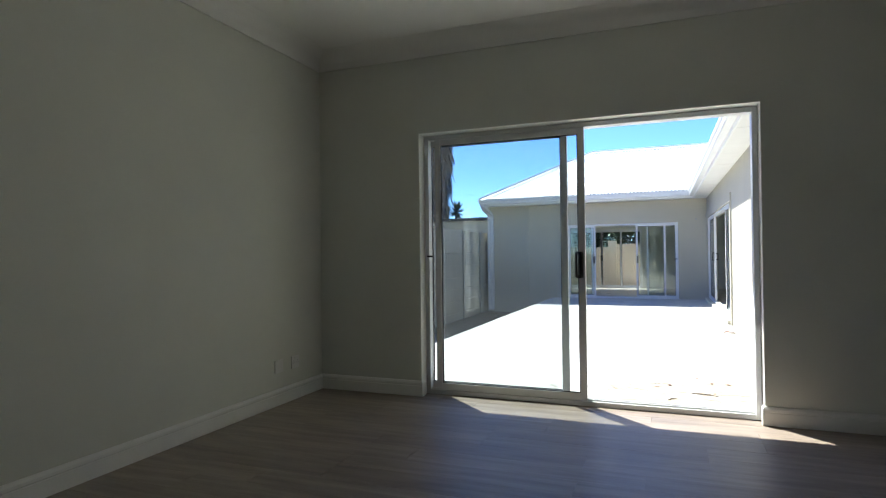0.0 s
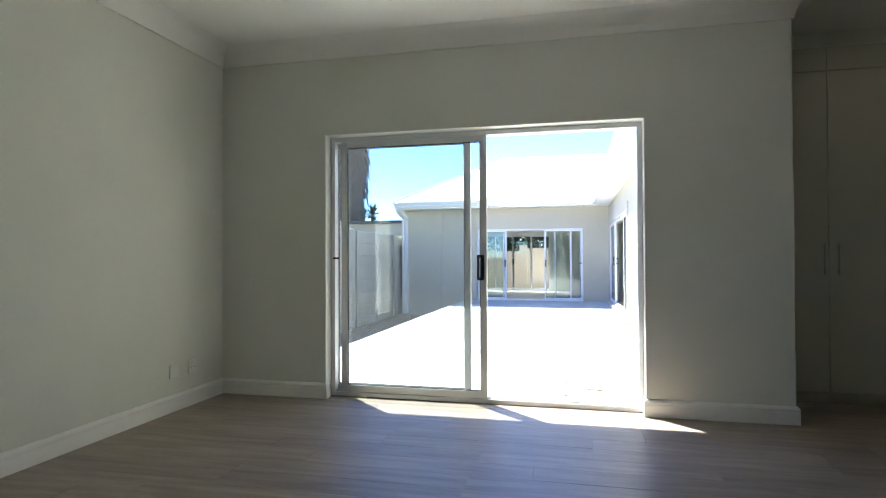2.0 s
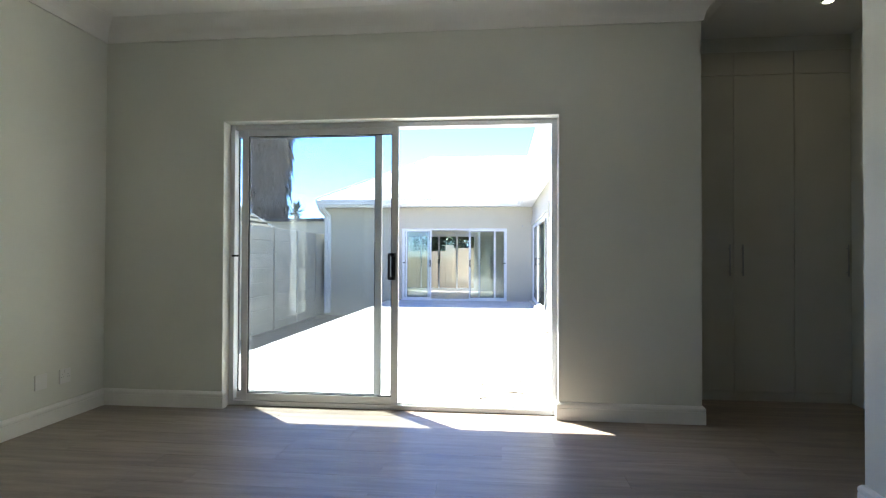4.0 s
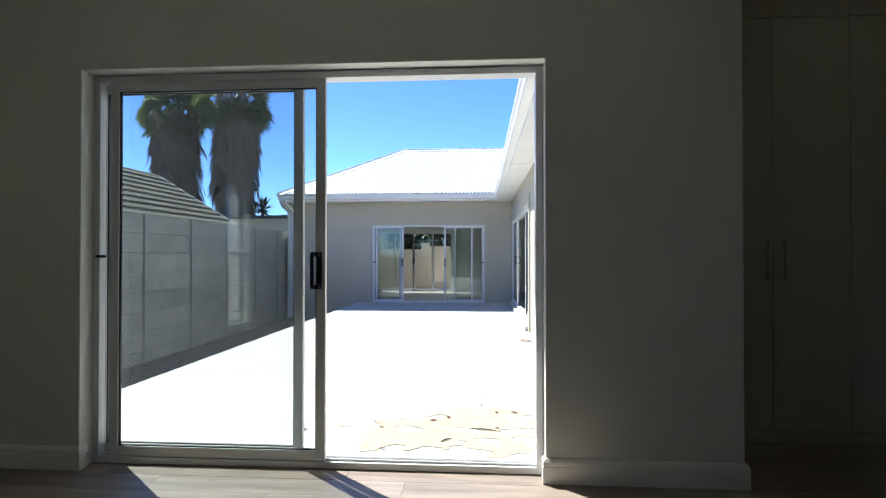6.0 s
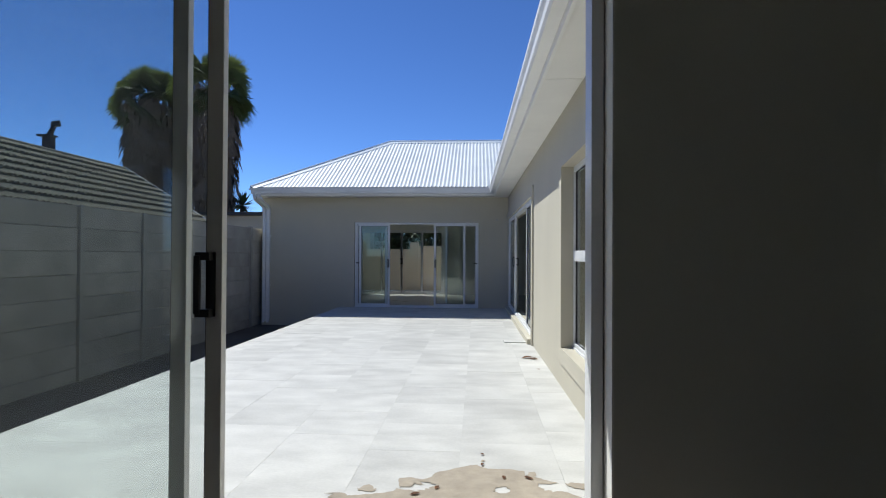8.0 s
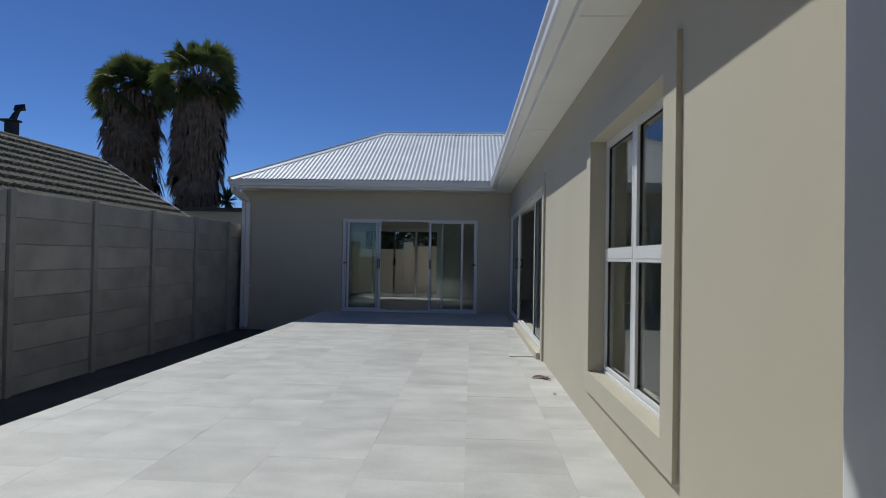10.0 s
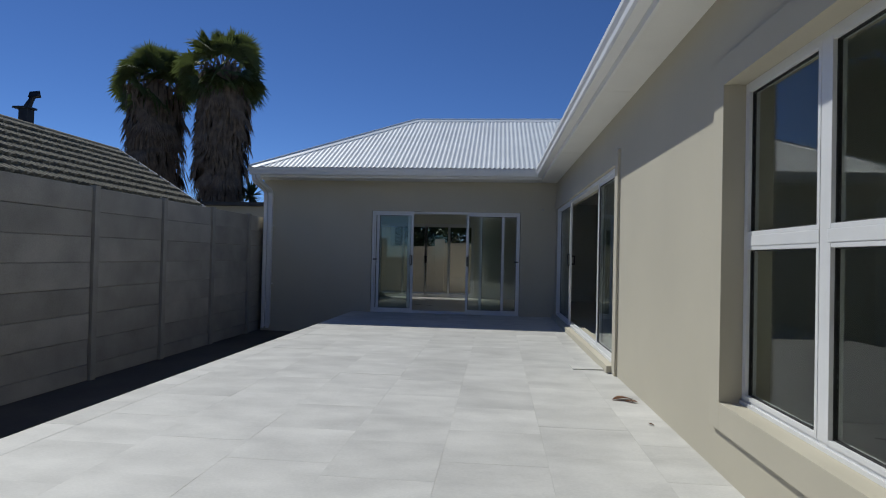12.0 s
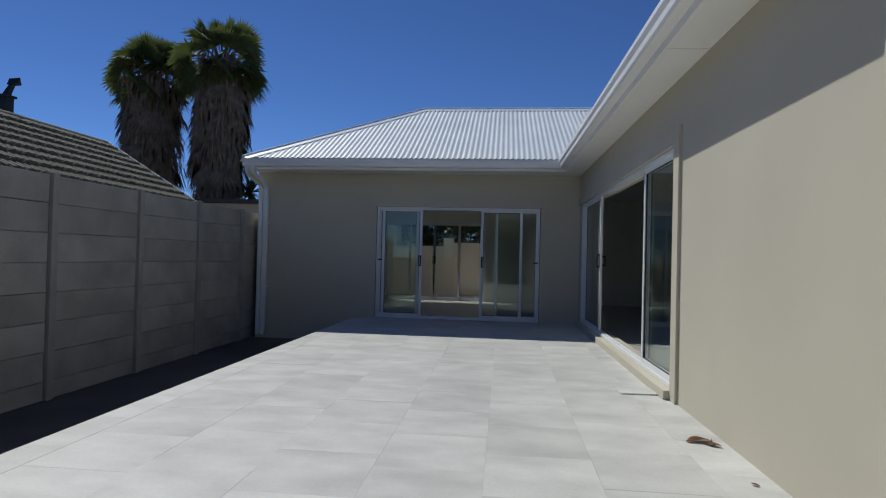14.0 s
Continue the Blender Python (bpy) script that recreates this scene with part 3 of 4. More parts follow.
# gutters: ogee trough swept along the eaves
GUT = [(0.0, 0.0), (0.085, 0.0), (0.10, 0.02), (0.105, 0.06), (0.125, 0.095), (0.125, 0.13), (0.117, 0.13), (0.115, 0.098), (0.0, 0.06)]
XC = XE - 0.08
for up, path in ((roof, [(XH + 0.0, YE + 0.125, ZS + 0.012), (XC + 0.125, YE + 0.125, ZS + 0.012)]), (side, [(XE + 0.125, YE + 0.12, ZS + 0.012), (XE + 0.125, 5.73, ZS + 0.012)])):
    bm = bmesh.new()
    sweep(bm, GUT, path)
    part("gutter", bm, M_WHITE, up, "white ogee-profile gutter")
part("fascia", boxes((XH, XC + 0.15, YE + 0.126, YE + 0.15, ZS - 0.03, ZT + 0.03)), M_WHITE, roof, "white painted fascia board")
part("fascia", boxes((XE + 0.126, XE + 0.15, 5.73, YE + 0.126, ZS - 0.045, ZT + 0.03)), M_WHITE, side, "white painted fascia board")
part("soffit", boxes((XH, XC + 0.5, YE + 0.15, YB, ZS - 0.01, ZS + 0.004)), M_SOFFIT, roof, "white flat soffit boards")
part("soffit", boxes((XE + 0.15, XW, 5.73, YE + 0.15, ZS - 0.0095, ZS + 0.0035)), M_SOFFIT, side, "white flat soffit boards")
for y in (8.4, 11.4, 14.4):
    part("cover_strip", boxes((XE + 0.152, XW - 0.001, y, y + 0.03, ZS - 0.014, ZS - 0.0105)), M_SOFFIT, side, "white cover strip over a soffit joint")

front = thing("bedroom_eave", "white eave with gutter over the bedroom door", "eave")
part("soffit", boxes((XL - 0.4, XE + 0.15, Y1 + 0.02, YD - 0.15, ZS - 0.01, ZS + 0.004)), M_SOFFIT, front)
part("fascia", boxes((XL - 0.4, XE + 0.12, YD - 0.15, YD - 0.126, ZS - 0.03, ZT - 0.03)), M_WHITE, front)
bm = bmesh.new()
sweep(bm, GUT, [(XE + 0.1, YD - 0.125, ZS + 0.012), (XL - 0.4, YD - 0.125, ZS + 0.012)])
part("gutter", bm, M_WHITE, front)
bm = bmesh.new()
ribs(bm, XL - 0.4, XE, lambda u: (0.0, 7.5), lambda u, v: Vector((u, YD - 0.03 - v, ZT - 0.02 + 0.30 * v)))
part("roof_sheet", bm, M_ROOF, front)


# ---- downpipe ----
def downpipe():
    d = thing("downpipe", "white fluted downpipe with a swan neck at the house corner", "downpipe", (-4.19, YB - 0.01, 0))
    bm = bmesh.new()
    w, k = 0.085, 0.035
    ring = [(-w, -k), (-0.020, -k), (-0.015, -k + 0.045), (0.015, -k + 0.045), (0.020, -k), (w, -k), (w, k), (-w, k)]
    pts = [(-0.03, -0.64, ZS + 0.03, 0.0), (-0.03, -0.64, ZS - 0.03, 0.1), (-0.03, -0.61, ZS - 0.08, 0.55), (-0.03, -0.54, ZS - 0.12, 0.9), (-0.01, -0.17, ZS - 0.22, 0.9), (0, -0.09, ZS - 0.27, 0.5), (0, -0.065, ZS - 0.34, 0.1), (0, -0.065, -0.40, 0.0), (0, -0.10, -0.47, 0.6)]
    rings = [[bm.verts.new((x + u, y + v * math.cos(t), z + v * math.sin(t))) for u, v in ring] for x, y, z, t in pts]
    for p, q in zip(rings, rings[1:]):
        for i in range(8):
            bm.faces.new((p[i], p[(i + 1) % 8], q[(i + 1) % 8], q[i]))
    bm.faces.new(rings[0])
    part("pipe", bm, M_WHITE, d)
    for z in (0.4, 1.6):
        part("bracket", boxes((-w - 0.012, w + 0.012, -0.028, 0.008, z, z + 0.03), bev=0.003), M_WHITE, d)


downpipe()
bm = boxes((-0.02, 0.02, -0.012, 0.0, -0.02, 0.02), bev=0.004)
tube(bm, [(0, -0.01, 0), (0, -0.045, -0.012)], 0.008)
ob = tagged(part("wall_bracket", bm, M_STEEL), "small metal fixing on the beige wall", "bracket")
ob.location = (1.42, YB, 2.02)

# ---- precast fence ----
fence = thing("fence", "grey precast concrete panel fence with slotted posts", "fence")
SP, FY0, FN, FTOP = 1.47, 12.78 - 6 * 1.47, 12, 1.80
post_me = mesh_of("post", boxes((-0.055, 0.032, -0.045, 0.045, ZG, FTOP + 0.02), (-0.07, -0.054, -0.075, 0.075, ZG, FTOP + 0.01), bev=0.006), M_POST)
rows_z = [(1.50, FTOP)] + [(1.50 - 0.31 * (k + 1), 1.50 - 0.31 * k) for k in range(6)] + [(ZG, 1.50 - 0.31 * 6)]
slab_me = [mesh_of("panel", boxes((-0.022, 0.022, 0.066, SP - 0.066, a + 0.005, b - 0.005), (-0.008, 0.008, 0.05, SP - 0.05, a + 0.0004, b - 0.0004), bev=0.007), M_CONC) for a, b in rows_z]
for i in range(FN + 1):
    piece("post", post_me, fence, (XF + 0.02, FY0 + i * SP, 0))
    if i < FN:
        for me in slab_me:
            piece("panel", me, fence, (XF + random.uniform(-0.005, 0.005), FY0 + i * SP, random.uniform(-0.002, 0.002)))


# ---- neighbour's house ----
RX, RZ, RY1, RS = -10.0, 3.77, 21.14, 0.615
nb = thing("neighbour_house", "neighbouring house with a weathered concrete tile roof", "house")
ex = -5.75
part("wall", boxes((-14.0, -6.1, 3.0, RY1 - 0.2, ZG, RZ - RS * 3.9 - 0.05)), M_EXT, nb)
bm = bmesh.new()
vs = [bm.verts.new(p) for p in ((ex, 2.5, RZ - RS * (ex - RX) - 0.03), (ex, RY1, RZ - RS * (ex - RX) - 0.03), (RX, RY1, RZ - 0.03), (RX, 2.5, RZ - 0.03), (2 * RX - ex, RY1, RZ - RS * (ex - RX) - 0.03), (2 * RX - ex, 2.5, RZ - RS * (ex - RX) - 0.03))]
bm.faces.new((vs[0], vs[1], vs[2], vs[3]))
bm.faces.new((vs[3], vs[2], vs[4], vs[5]))
bm.faces.new((vs[1], vs[2], vs[4]))
roof_nb = part("roof", bm, M_RTILE, nb)
bm = bmesh.new()
sweep(bm, [(-0.02, -0.09), (0.02, -0.09), (0.02, 0.10), (-0.02, 0.10)], [(ex, RY1 + 0.02, RZ - RS * (ex - RX)), (RX, RY1 + 0.02, RZ)])
part("verge", bm, M_WHITE, nb, "pale mortared roof verge")
bm = bmesh.new()
tube(bm, [(RX, 2.5, RZ + 0.01), (RX, RY1 + 0.03, RZ + 0.01)], 0.075, 10)
part("ridge_cap", bm, M_RTILE, nb, "rounded ridge tiles", True)
flue = part("chimney", boxes((-0.11, 0.11, -0.11, 0.11, -0.3, 0.54), bev=0.01), M_DARKMETAL, nb, "dark metal chimney flue")
flue.location = (-10.62, 18.75, RZ)
bm = boxes((-0.24, 0.15, -0.15, 0.15, 0.54, 0.59), bev=0.008)
tube(bm, [(0.02, 0, 0.58), (0.06, 0.02, 0.70), (0.13, 0.06, 0.88)], [0.085, 0.07, 0.05], 10)
sweep(bm, [(-0.09, 0.0), (0.09, 0.0), (0.0, 0.15)], [(0.04, 0.03, 0.82), (0.24, 0.10, 0.86)])
part("cowl", bm, M_DARKMETAL, flue, "dark wind-vane chimney cowl")

# ---- shed behind ----
shed = thing("outbuilding", "low beige outbuilding with a dark flat roof edge", "outbuilding")
part("wall", boxes((-9.9, -3.0, 25.05, 25.9, ZG, 2.62)), M_EXT, shed)
part("roof", boxes((-10.1, -2.8, 24.8, 26.0, 2.62, 2.74), bev=0.01), M_DARKROOF, shed)

# ---- boundary wall and trees beyond the living room ----
bw = thing("boundary_wall", "sunlit peach plastered boundary wall with a taller pier", "wall")
part("wall", boxes((-4.3, -1.48, 24.88, 25.0, ZG, 1.38), (-1.48, 7.2, 24.88, 25.0, ZG, 1.50), bev=0.006), M_PEACH, bw)
part("pier", boxes((-1.50, -1.19, 24.85, 25.03, ZG, 1.63), bev=0.01), M_PEACH, bw)
structure("pavement", boxes((-4.3, 7.2, YI + T, 24.88, ZG - 0.1, ZP - 0.01)), M_TILE, "sunlit pale paving behind the house", "pavement")
structure("back_eave", boxes((XBW, XI, YI + T, YI + T + 0.5, ZS - 0.01, ZS + 0.05)), M_SOFFIT, "white soffit of the eave behind the living room", "eave")


def leaf_clump(bm, c, r, n, size):
    for _ in range(n):
        d = Vector((random.gauss(0, 1), random.gauss(0, 1), random.gauss(0, 0.8))).normalized() * r * random.uniform(0.55, 1.0)
        p = Vector(c) + d
        a = Vector((random.uniform(-1, 1), random.uniform(-1, 1), random.uniform(-1, 1))).normalized() * size
        b = a.cross(Vector((random.uniform(-1, 1), random.uniform(-1, 1), 1))).normalized() * size * 0.45
        bm.faces.new([bm.verts.new(q) for q in (p - a, p - b, p + a, p + b)])


def bush_tree(x, y, h, r):
    t = thing("tree", "dark leafy tree behind the boundary wall", "tree", (x, y, ZG), "trees behind the wall")
    bm = bmesh.new()
    tube(bm, [(0, 0, 0), (0.1, 0, h * 0.4), (0, 0.1, h * 0.8)], [0.16, 0.11, 0.05])
    for k in range(4):
        a = k * 1.6
        tube(bm, [(0.05, 0, h * 0.4), (math.cos(a) * r * 0.6, math.sin(a) * r * 0.6, h * 0.8)], [0.06, 0.02], 6)
    part("trunk", bm, M_TRUNK, t)
    bm = bmesh.new()
    for _ in range(34):
        leaf_clump(bm, (random.uniform(-r, r) * 0.9, random.uniform(-r, r) * 0.6, h * random.uniform(0.42, 1.0)), r * 0.42, 150, 0.13)
    part("crown", bm, M_HEDGE, t)


for x, y, h, r in ((-2.6, 27.6, 3.6, 1.5), (-0.6, 27.2, 3.4, 1.4), (1.6, 27.5, 3.5, 1.5), (3.9, 27.6, 3.4, 1.5)):
    bush_tree(x, y, h, r)


# ---- palms ----
def fan(bm, base, way, r, up, spread=2.4, n=16, droop=0.3):
    """A fan leaf: pleated segments about its stalk's end."""
    way = way.normalized()
    side = way.cross(up).normalized()
    nrm = side.cross(way)
    for k in range(n):
        a = -spread / 2 + spread * (k + 0.5) / n
        d = way * math.cos(a) + side * math.sin(a)
        e = (side * math.cos(a) - way * math.sin(a))
        rr = r * random.uniform(0.82, 1.05)
        w = r * spread / n * 0.42
        m1 = base + d * rr * 0.6
        tip = base + d * rr + Vector((0, 0, -droop * rr * random.uniform(0.4, 1.1)))
        q = [bm.verts.new(p) for p in (base, m1 + e * w, tip, m1 - e * w)]
        mid = bm.verts.new(m1 + nrm * w * 0.5)
        bm.faces.new((q[0], q[1], mid))
        bm.faces.new((q[1], q[2], mid))
        bm.faces.new((q[2], q[3], mid))
        bm.faces.new((q[3], q[0], mid))


def palm(x, y, top, skirt_r, crown_r, seed, label):
    random.seed(seed)
    p = thing("palm_tree", label, "palm tree", (x, y, ZG), "tall fan palms")
    H = top - ZG - crown_r * 0.95
    bm = bmesh.new()
    tube(bm, [(0, 0, 0), (0.03, 0, H * 0.5), (0, 0, H)], [skirt_r * 0.66, skirt_r * 0.62, skirt_r * 0.45], 14)
    part("trunk", bm, M_TRUNK, p)
    bm = bmesh.new()
    for _ in range(3000):
        f = random.random()
        z = H * (0.12 + 0.92 * f)
        a = random.uniform(0, 2 * math.pi)
        prof = skirt_r * (0.72 + 0.26 * min(1, f * 1.7)) * (1.0 + 0.10 * math.sin(3 * a + 5 * f + seed) + 0.06 * math.sin(17 * f + seed))
        L = random.uniform(0.5, 1.15)
        out = Vector((math.cos(a), math.sin(a), 0))
        sd = Vector((-out.y, out.x, 0)) * random.uniform(0.018, 0.06)
        o = out * prof * random.uniform(0.72, 0.92) + Vector((0, 0, z))
        mid = o + out * random.uniform(0.04, 0.16) + Vector((0, 0, -L * 0.5)) + sd * random.uniform(-1, 1)
        tip = o + out * random.uniform(-0.02, 0.17) * (1 if random.random() < 0.8 else 2.4) + Vector((0, 0, -L)) + sd * random.uniform(-2, 2)
        q = [bm.verts.new(v) for v in (o - sd * 0.4, mid - sd, tip, mid + sd, o + sd * 0.4)]
        bm.faces.new(q[0:2] + [q[3], q[4]])
        bm.faces.new((q[1], q[2], q[3]))
    for _ in range(95):
        f = random.random() ** 0.6
        a, el = random.uniform(0, 2 * math.pi), math.radians(random.uniform(-84, -58))
        d = Vector((math.cos(a) * math.cos(el), math.sin(a) * math.cos(el), math.sin(el)))
        o = Vector((math.cos(a), math.sin(a), 0)) * skirt_r * random.uniform(0.72, 0.9) + Vector((0, 0, H * (0.45 + 0.46 * f)))
        fan(bm, o, d, random.uniform(0.6, 1.0), Vector((math.cos(a), math.sin(a), 0.2)), spread=random.uniform(0.8, 1.7), n=11, droop=0.25)
    part("dead_frond_skirt", bm, M_DEAD, p, "hanging thatch of dead brown fronds")
    random.seed(seed + 31)
    stalks, fronds = bmesh.new(), bmesh.new()
    for k in range(72):
        el = math.radians(random.uniform(-42, 82))
        a = k * 2.39996 + random.uniform(-0.25, 0.25)
        d = Vector((math.cos(a) * math.cos(el), math.sin(a) * math.cos(el), math.sin(el)))
        L = crown_r * random.uniform(0.40, 0.70)
        e = Vector((0, 0, H)) + d * L + Vector((0, 0, -0.08 * L))
        tube(stalks, [(d * 0.12) + Vector((0, 0, H - 0.1)), Vector((0, 0, H)) + d * L * 0.55 + Vector((0, 0, 0.05 * L)), e], [0.028, 0.02, 0.012], 4)
        up = Vector((0, 0, 1)) if abs(d.z) < 0.9 else Vector((1, 0, 0))
        tilt = (up - d * up.dot(d)).normalized()
        up2 = (tilt + d.cross(tilt) * random.uniform(-1.4, 1.4)).normalized()
        fan(fronds, e, d, crown_r * random.uniform(0.35, 0.47), up2, spread=random.uniform(2.6, 3.8), n=24, droop=0.30 if el < 0.7 else 0.05)
    for k in range(15):
        a = random.uniform(0, 6.283)
        el = math.radians(random.uniform(-75, -40))
        d = Vector((math.cos(a) * math.cos(el), math.sin(a) * math.cos(el), math.sin(el)))
        fan(fronds, Vector((0, 0, H)) + d * crown_r * 0.5, d, crown_r * 0.42, Vector((-d.y, d.x, 0.3)), spread=2.2, n=12, droop=0.4)
    part("frond_stalk", stalks, M_DEAD, p, "pale frond stalks")
    part("crown", fronds, M_FROND, p, "dense green fan fronds")


PF, QF = (28.0 - 6.355) / 25.645, (27.2 - 6.355) / 25.645
palm(0.397 + PF * (-15.72 - 0.397), 28.0, 1.04 + PF * 9.8, 1.08, 1.78, 3, "tall fan palm with a shaggy brown skirt, the shorter of two")
palm(0.397 + QF * (-12.40 - 0.397), 27.2, 1.04 + QF * 10.6, 0.98, 1.80, 8, "tall fan palm with a shaggy brown skirt, the taller of two")


def aloe(x, y, z, r):
    a0 = thing("spiky_plant", "small dark spiky-leaved plant behind the outbuilding", "plant", (x, y, ZG))
    bm = bmesh.new()
    tube(bm, [(0, 0, 0), (0, 0, z - ZG)], 0.07)
    part("trunk", bm, M_TRUNK, a0)
    bm = bmesh.new()
    for k in range(70):
        el, a = math.radians(random.uniform(-35, 85)), k * 2.4
        d = Vector((math.cos(a) * math.cos(el), math.sin(a) * math.cos(el), math.sin(el)))
        s = d.cross(Vector((0.2, 0.1, 1))).normalized() * 0.055
        o = Vector((0, 0, z - ZG))
        q = [bm.verts.new(v) for v in (o - s, o + d * r * 0.5 - s, o + d * r * random.uniform(0.8, 1.1), o + d * r * 0.5 + s, o + s)]
        bm.faces.new(q)
    part("leaves", bm, M_HEDGE, a0)


aloe(-8.45, 26.4, 3.12, 0.60)


def creeper():
    """Sparse leaf tufts that show over the outbuilding's roof edge."""
    c = thing("creeper", "sparse dark creeper showing over the outbuilding roof", "plant", (-6.0, 26.3, ZG))
    stems, leaves = bmesh.new(), bmesh.new()
    for k in range(9):
        x = -1.5 + 0.36 * k + random.uniform(-0.1, 0.1)
        h = 2.80 - ZG + random.uniform(-0.04, 0.09)
        tube(stems, [(x, 0, 0), (x + 0.04, 0.02, h * 0.6), (x, 0, h)], [0.02, 0.014, 0.006], 5)
        leaf_clump(leaves, (x, 0, h), random.uniform(0.08, 0.15), 24, 0.07)
    part("stems", stems, M_TRUNK, c)
    part("leaves", leaves, M_HEDGE, c)


creeper()


# ---- sand, leaves, twigs on the patio ----
def sand_field(x, y):
    u = (x - 0.78) / 0.86
    v = (y - 6.66 - 0.25 * u) / 0.66
    d = 0.72 - u * u - v * v
    hole = noise.noise((x * 4.2 + 3.0, y * 5.5, 7.0))
    d -= max(0.0, hole - 0.27) * 4.0
    q = noise.noise((x * 2.6, y * 2.6, 0.4)) * 0.8 + noise.noise((x * 6.0, y * 8.0, 2.0)) * 0.62 + noise.noise((x * 19.0, y * 19.0, 4.0)) * 0.10
    return d + q


def sand_patch():
    bm, st = bmesh.new(), 0.02
    xs, ys = [-0.35 + st * i for i in range(103)], [5.76 + st * j for j in range(92)]
    val = [[sand_field(x, y) for y in ys] for x in xs]
    grid = {}

    def vert(i, j):
        if (i, j) not in grid:
            x, y, f = xs[i], ys[j], val[i][j]
            if abs(f) < 0.35:
                gx = (sand_field(x + 0.004, y) - f) / 0.004
                gy = (sand_field(x, y + 0.004) - f) / 0.004
                near = any(val[min(max(i + a, 0), 102)][min(max(j + b, 0), 91)] <= 0 for a in (-1, 0, 1) for b in (-1, 0, 1))
                if near:
                    k = f / max(gx * gx + gy * gy, 0.5)
                    x, y = x - max(-st, min(st, k * gx)), y - max(-st, min(st, k * gy))
            grid[i, j] = bm.verts.new((x, y, ZP + 0.0035))
        return grid[i, j]

    for i in range(102):
        for j in range(91):
            if min(val[i][j], val[i + 1][j], val[i][j + 1], val[i + 1][j + 1]) > 0:
                bm.faces.new((vert(i, j), vert(i + 1, j), vert(i + 1, j + 1), vert(i, j + 1)))
    tagged(part("sand_patch", bm, M_SAND), "dried patch of brown sand spilt on the patio tiles", "sand", "", "stuff")


sand_patch()


def dry_leaf(x, y, L, rz, label="curled dry brown leaf lying on the patio"):
    bm = bmesh.new()
    n, grid = 8, []
    for i in range(n + 1):
        f = i / n
        w = L * 0.22 * math.sin(math.pi * min(0.98, f * 0.96 + 0.02)) + 0.001
        grid.append([bm.verts.new((L * (f - 0.5), w * s, 0.008 + abs(s) * w * 0.32 + 0.02 * L * math.sin(5 * f + L * 30))) for s in (-1, 0, 1)])
    for a, b in zip(grid, grid[1:]):
        for j in (0, 1):
            bm.faces.new((a[j], a[j + 1], b[j + 1], b[j]))
    bmesh.ops.solidify(bm, geom=list(bm.faces), thickness=0.002)
    ob = tagged(part("dry_leaf", bm, M_LEAF), label, "leaf", "fallen leaves")
    ob.location, ob.rotation_euler = (x, y, ZP), (0, 0, rz)


random.seed(5)
dry_leaf(1.58, 11.02, 0.18, 0.4, "large curled brown leaf by the wall")
dry_leaf(1.64, 10.95, 0.12, -0.7, "large curled brown leaf by the wall")
for x, y, L in ((0.62, 6.86, 0.06), (0.73, 6.95, 0.05), (1.10, 7.12, 0.05), (1.24, 7.12, 0.06), (0.98, 7.32, 0.04), (0.98, 7.5, 0.035), (0.26, 6.66, 0.04), (-0.28, 6.56, 0.07), (-0.32, 6.62, 0.06), (1.1, 6.7, 0.04), (1.63, 10.3, 0.05), (0.35, 6.2, 0.05)):
    dry_leaf(x, y, L, random.uniform(0, 6))


def twig(x, y, L, rz):
    bm = bmesh.new()
    tube(bm, [(-L / 2, 0, 0.006), (-L * 0.1, L * 0.05, 0.009), (L / 2, -L * 0.04, 0.006)], [0.004, 0.005, 0.002], 6)
    tube(bm, [(0, L * 0.03, 0.008), (L * 0.2, L * 0.16, 0.010)], [0.003, 0.001], 5)
    ob = tagged(part("twig", bm, M_TWIG), "thin dry twig lying on the sand", "twig", "fallen twigs")
    ob.location, ob.rotation_euler = (x, y, ZP + 0.002), (0, 0, rz)


twig(1.02, 6.64, 0.22, -0.2)
twig(0.75, 6.4, 0.10, 0.9)
twig(1.66, 11.0, 0.14, 1.4)
bm = boxes((-0.16, 0.16, -0.14, 0.14, 0, 0.012), bev=0.002)
ob = tagged(part("loose_tile", bm, M_TILE), "loose offcut of pale tile lying on the patio", "tile")
ob.location, ob.rotation_euler = (1.50, 12.42, ZP), (0, 0, 0.05)

# ---- pieces: floor planks, patio tiles, roof tiles ----
fl = bpy.data.objects["floor"]
planks = {}


def plank_mesh(length):
    key = round(length, 2)
    if key not in planks:
        planks[key] = mesh_of("plank", boxes((0.0008, key - 0.0008, 0.0008, 0.1902, -0.008, 0.0)), M_PLANK)
    return planks[key]


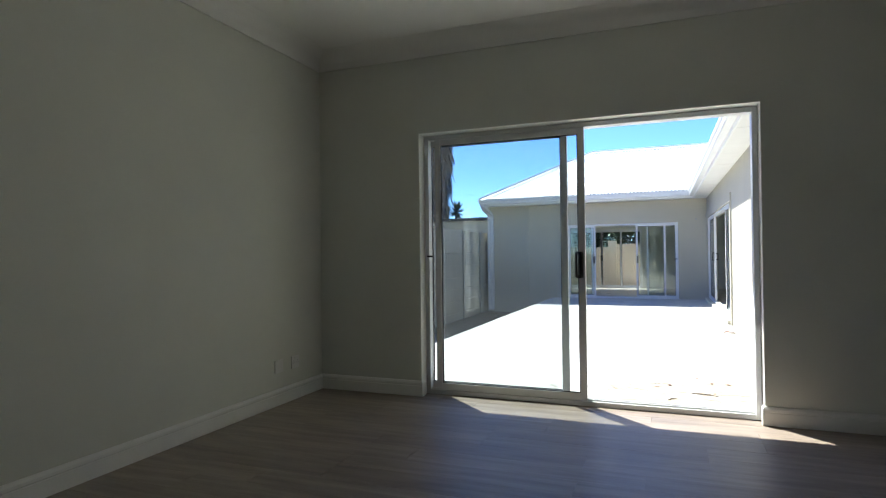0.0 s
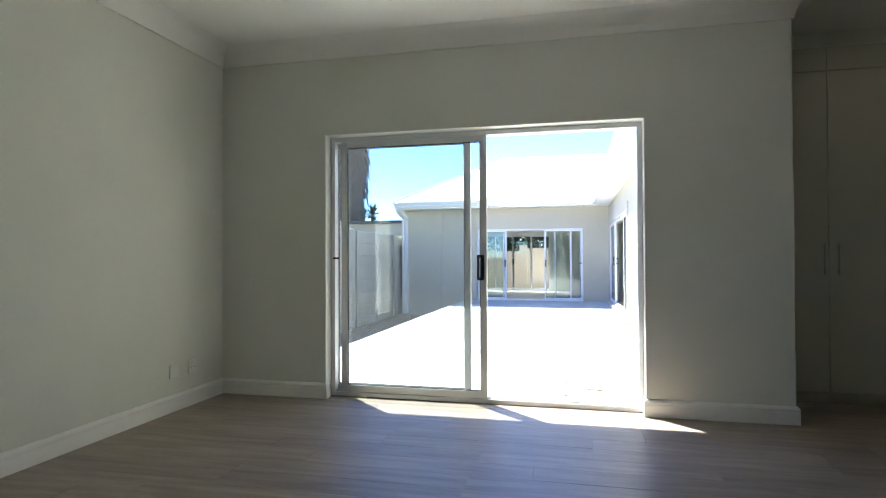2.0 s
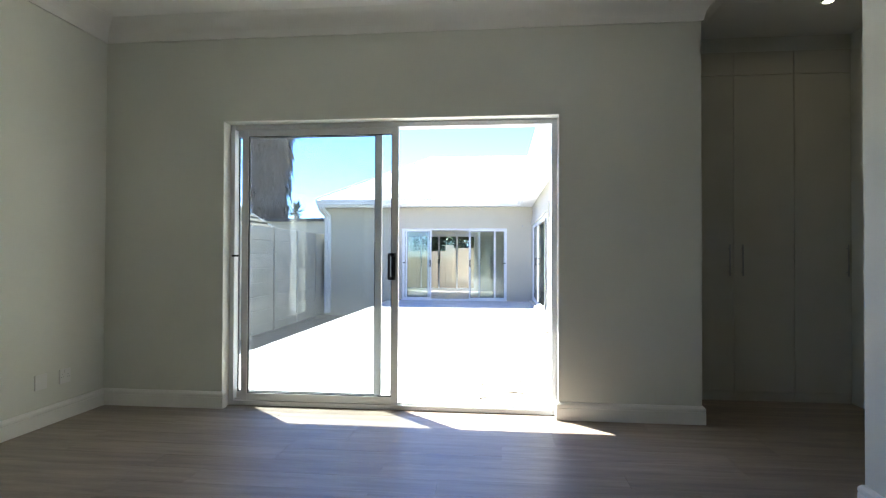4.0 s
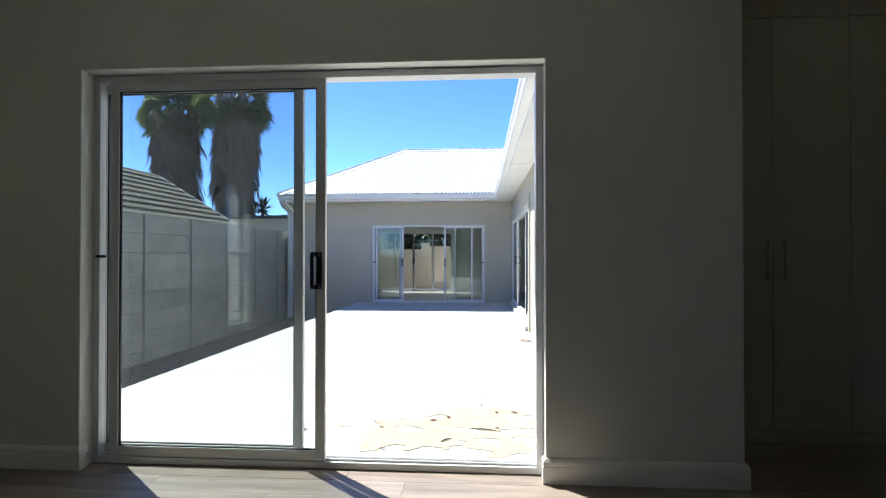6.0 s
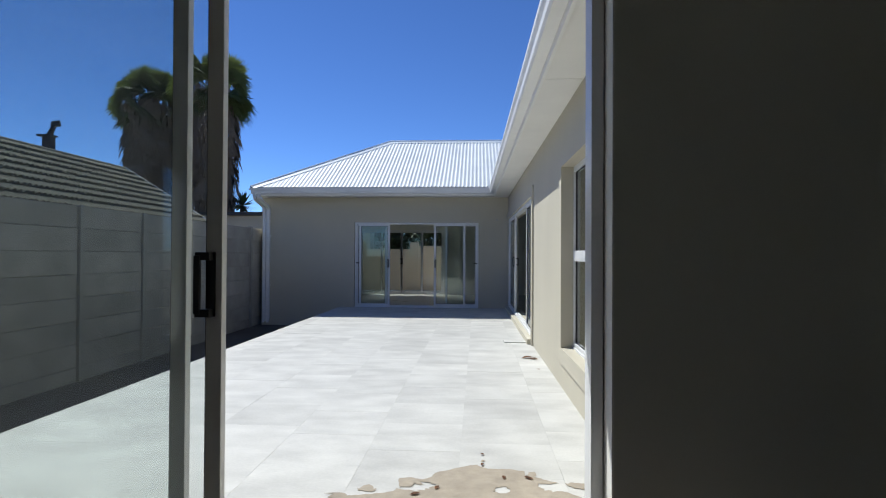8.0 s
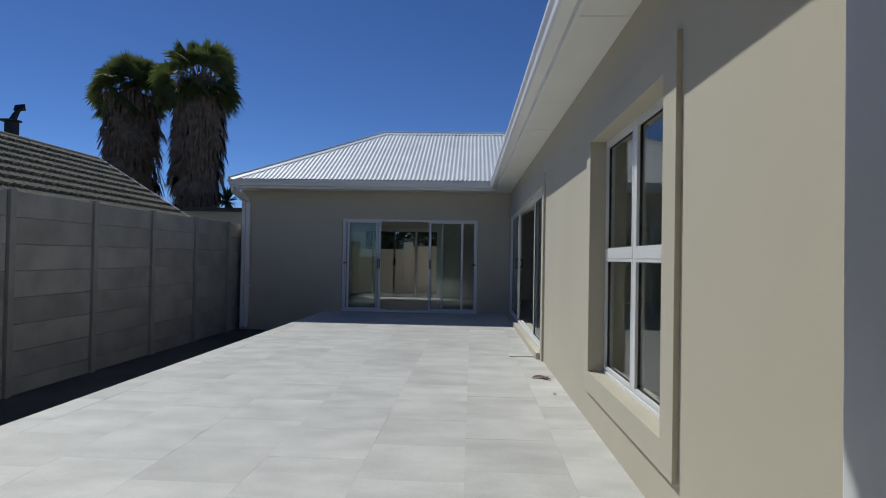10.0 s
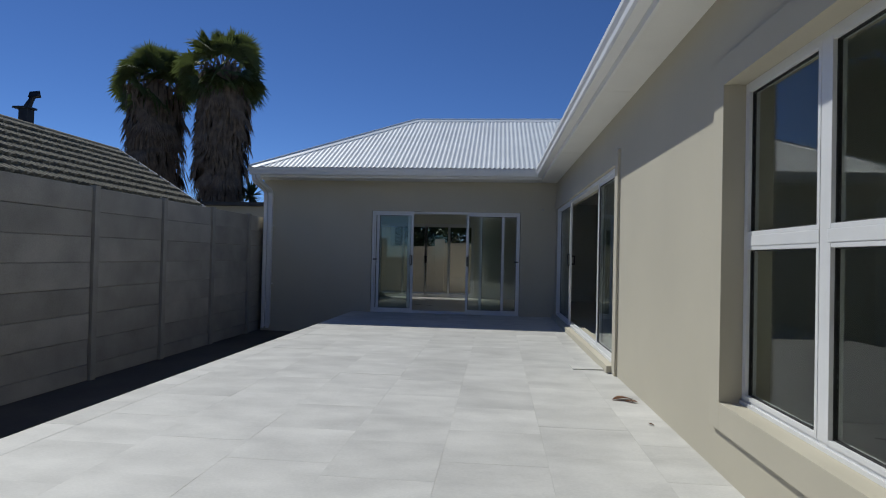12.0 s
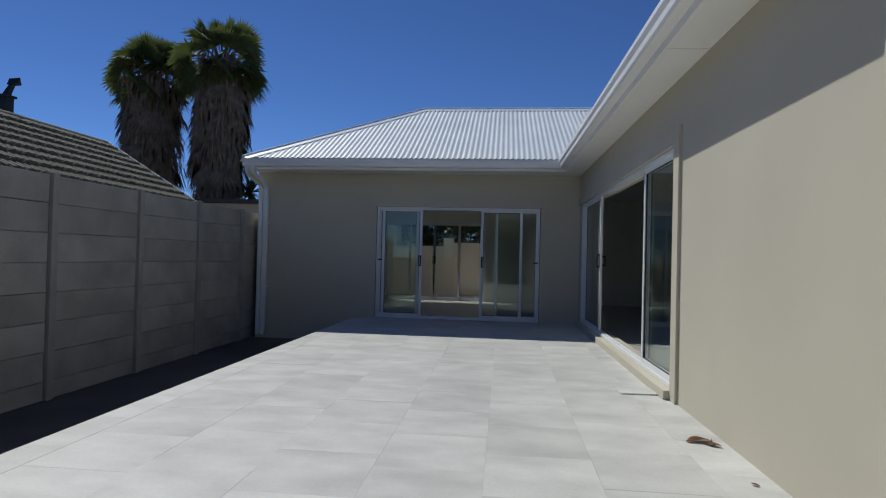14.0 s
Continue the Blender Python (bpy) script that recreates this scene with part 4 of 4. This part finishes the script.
random.seed(11)
y = 6.365
while y > YBACK:
    y -= 0.191
    x, lo = XL - 0.15 - random.choice((0.0, 0.32, 0.64, 0.96)), XL - 0.05 if y < 5.42 else XN - 0.05
    while x < XR:
        x0, x1 = max(x, lo), min(x + 1.28, XR + 0.05)
        if x1 - x0 > 0.06:
            piece("plank", plank_mesh(x1 - x0), fl, (x0, y, random.uniform(-0.0006, 0.0)))
        x += 1.28
pt = bpy.data.objects["patio"]
tile_me = mesh_of("tile", boxes((0.0004, 0.5996, 0.0004, 0.5996, -0.012, 0.0), bev=0.0003), M_TILE)
edge_me = mesh_of("edge_tile", boxes((0.0015, 0.2385, 0.0005, 0.5995, -0.03, 0.0), bev=0.002), M_TILE)
half_me = mesh_of("tile", boxes((0.0005, 0.4500, 0.0005, 0.5995, -0.012, 0.0), bev=0.0004), M_TILE)
for c in range(8):
    x = XP + 0.24 + 0.6 * (c - 1)
    y = 5.75 - (0.0, 0.30, 0.12, 0.42)[c % 4] - 0.3
    while y < YB:
        if y > 5.13 + 0.2:
            z = ZP + random.uniform(-0.0006, 0.0006)
            if c == 0:
                piece("edge_tile", edge_me, pt, (XP, y, z))
            else:
                piece("tile", half_me if x > 1.3 else tile_me, pt, (x, y, z))
        y += 0.6
bm = bmesh.new()
tl, tw = 0.36, 0.30
drop = Vector((1, 0, -RS)).normalized()


def roof_tile(bm, o):
    """A double-wave interlocking tile whose upper end is at o."""
    prof = [(0.0, 0.0), (0.04, 0.050), (0.09, 0.055), (0.14, 0.004), (0.19, 0.050), (0.24, 0.055), (0.30, 0.0)]
    up = Vector((RS, 0, 1)).normalized()
    a = [bm.verts.new(o + Vector((0, u, 0)) + up * (h * 0.8)) for u, h in prof]
    b = [bm.verts.new(o + Vector((0, u, 0)) + drop * (tl + 0.03) + up * (h + 0.055)) for u, h in prof]
    c = [bm.verts.new(o + Vector((0, u, 0)) + drop * (tl + 0.03) + up * (h + 0.005)) for u, h in prof]
    for r, s in ((a, b), (b, c)):
        for i in range(6):
            bm.faces.new((r[i], r[i + 1], s[i + 1], s[i]))


roof_tile(bm, Vector((0, 0, 0)))
rt_me = mesh_of("roof_tile", bm, M_RTILE)
rest = bmesh.new()
for i in range(14):
    for j in range(61):
        o = Vector((RX, RY1 - 0.31 - tw * j, RZ)) + drop * tl * i
        if i < 9 and j < 33:
            piece("roof_tile", rt_me, roof_nb, o)
        else:
            roof_tile(rest, o)
tagged(part("roof_tiles", rest, M_RTILE, nb), kind="stuff")
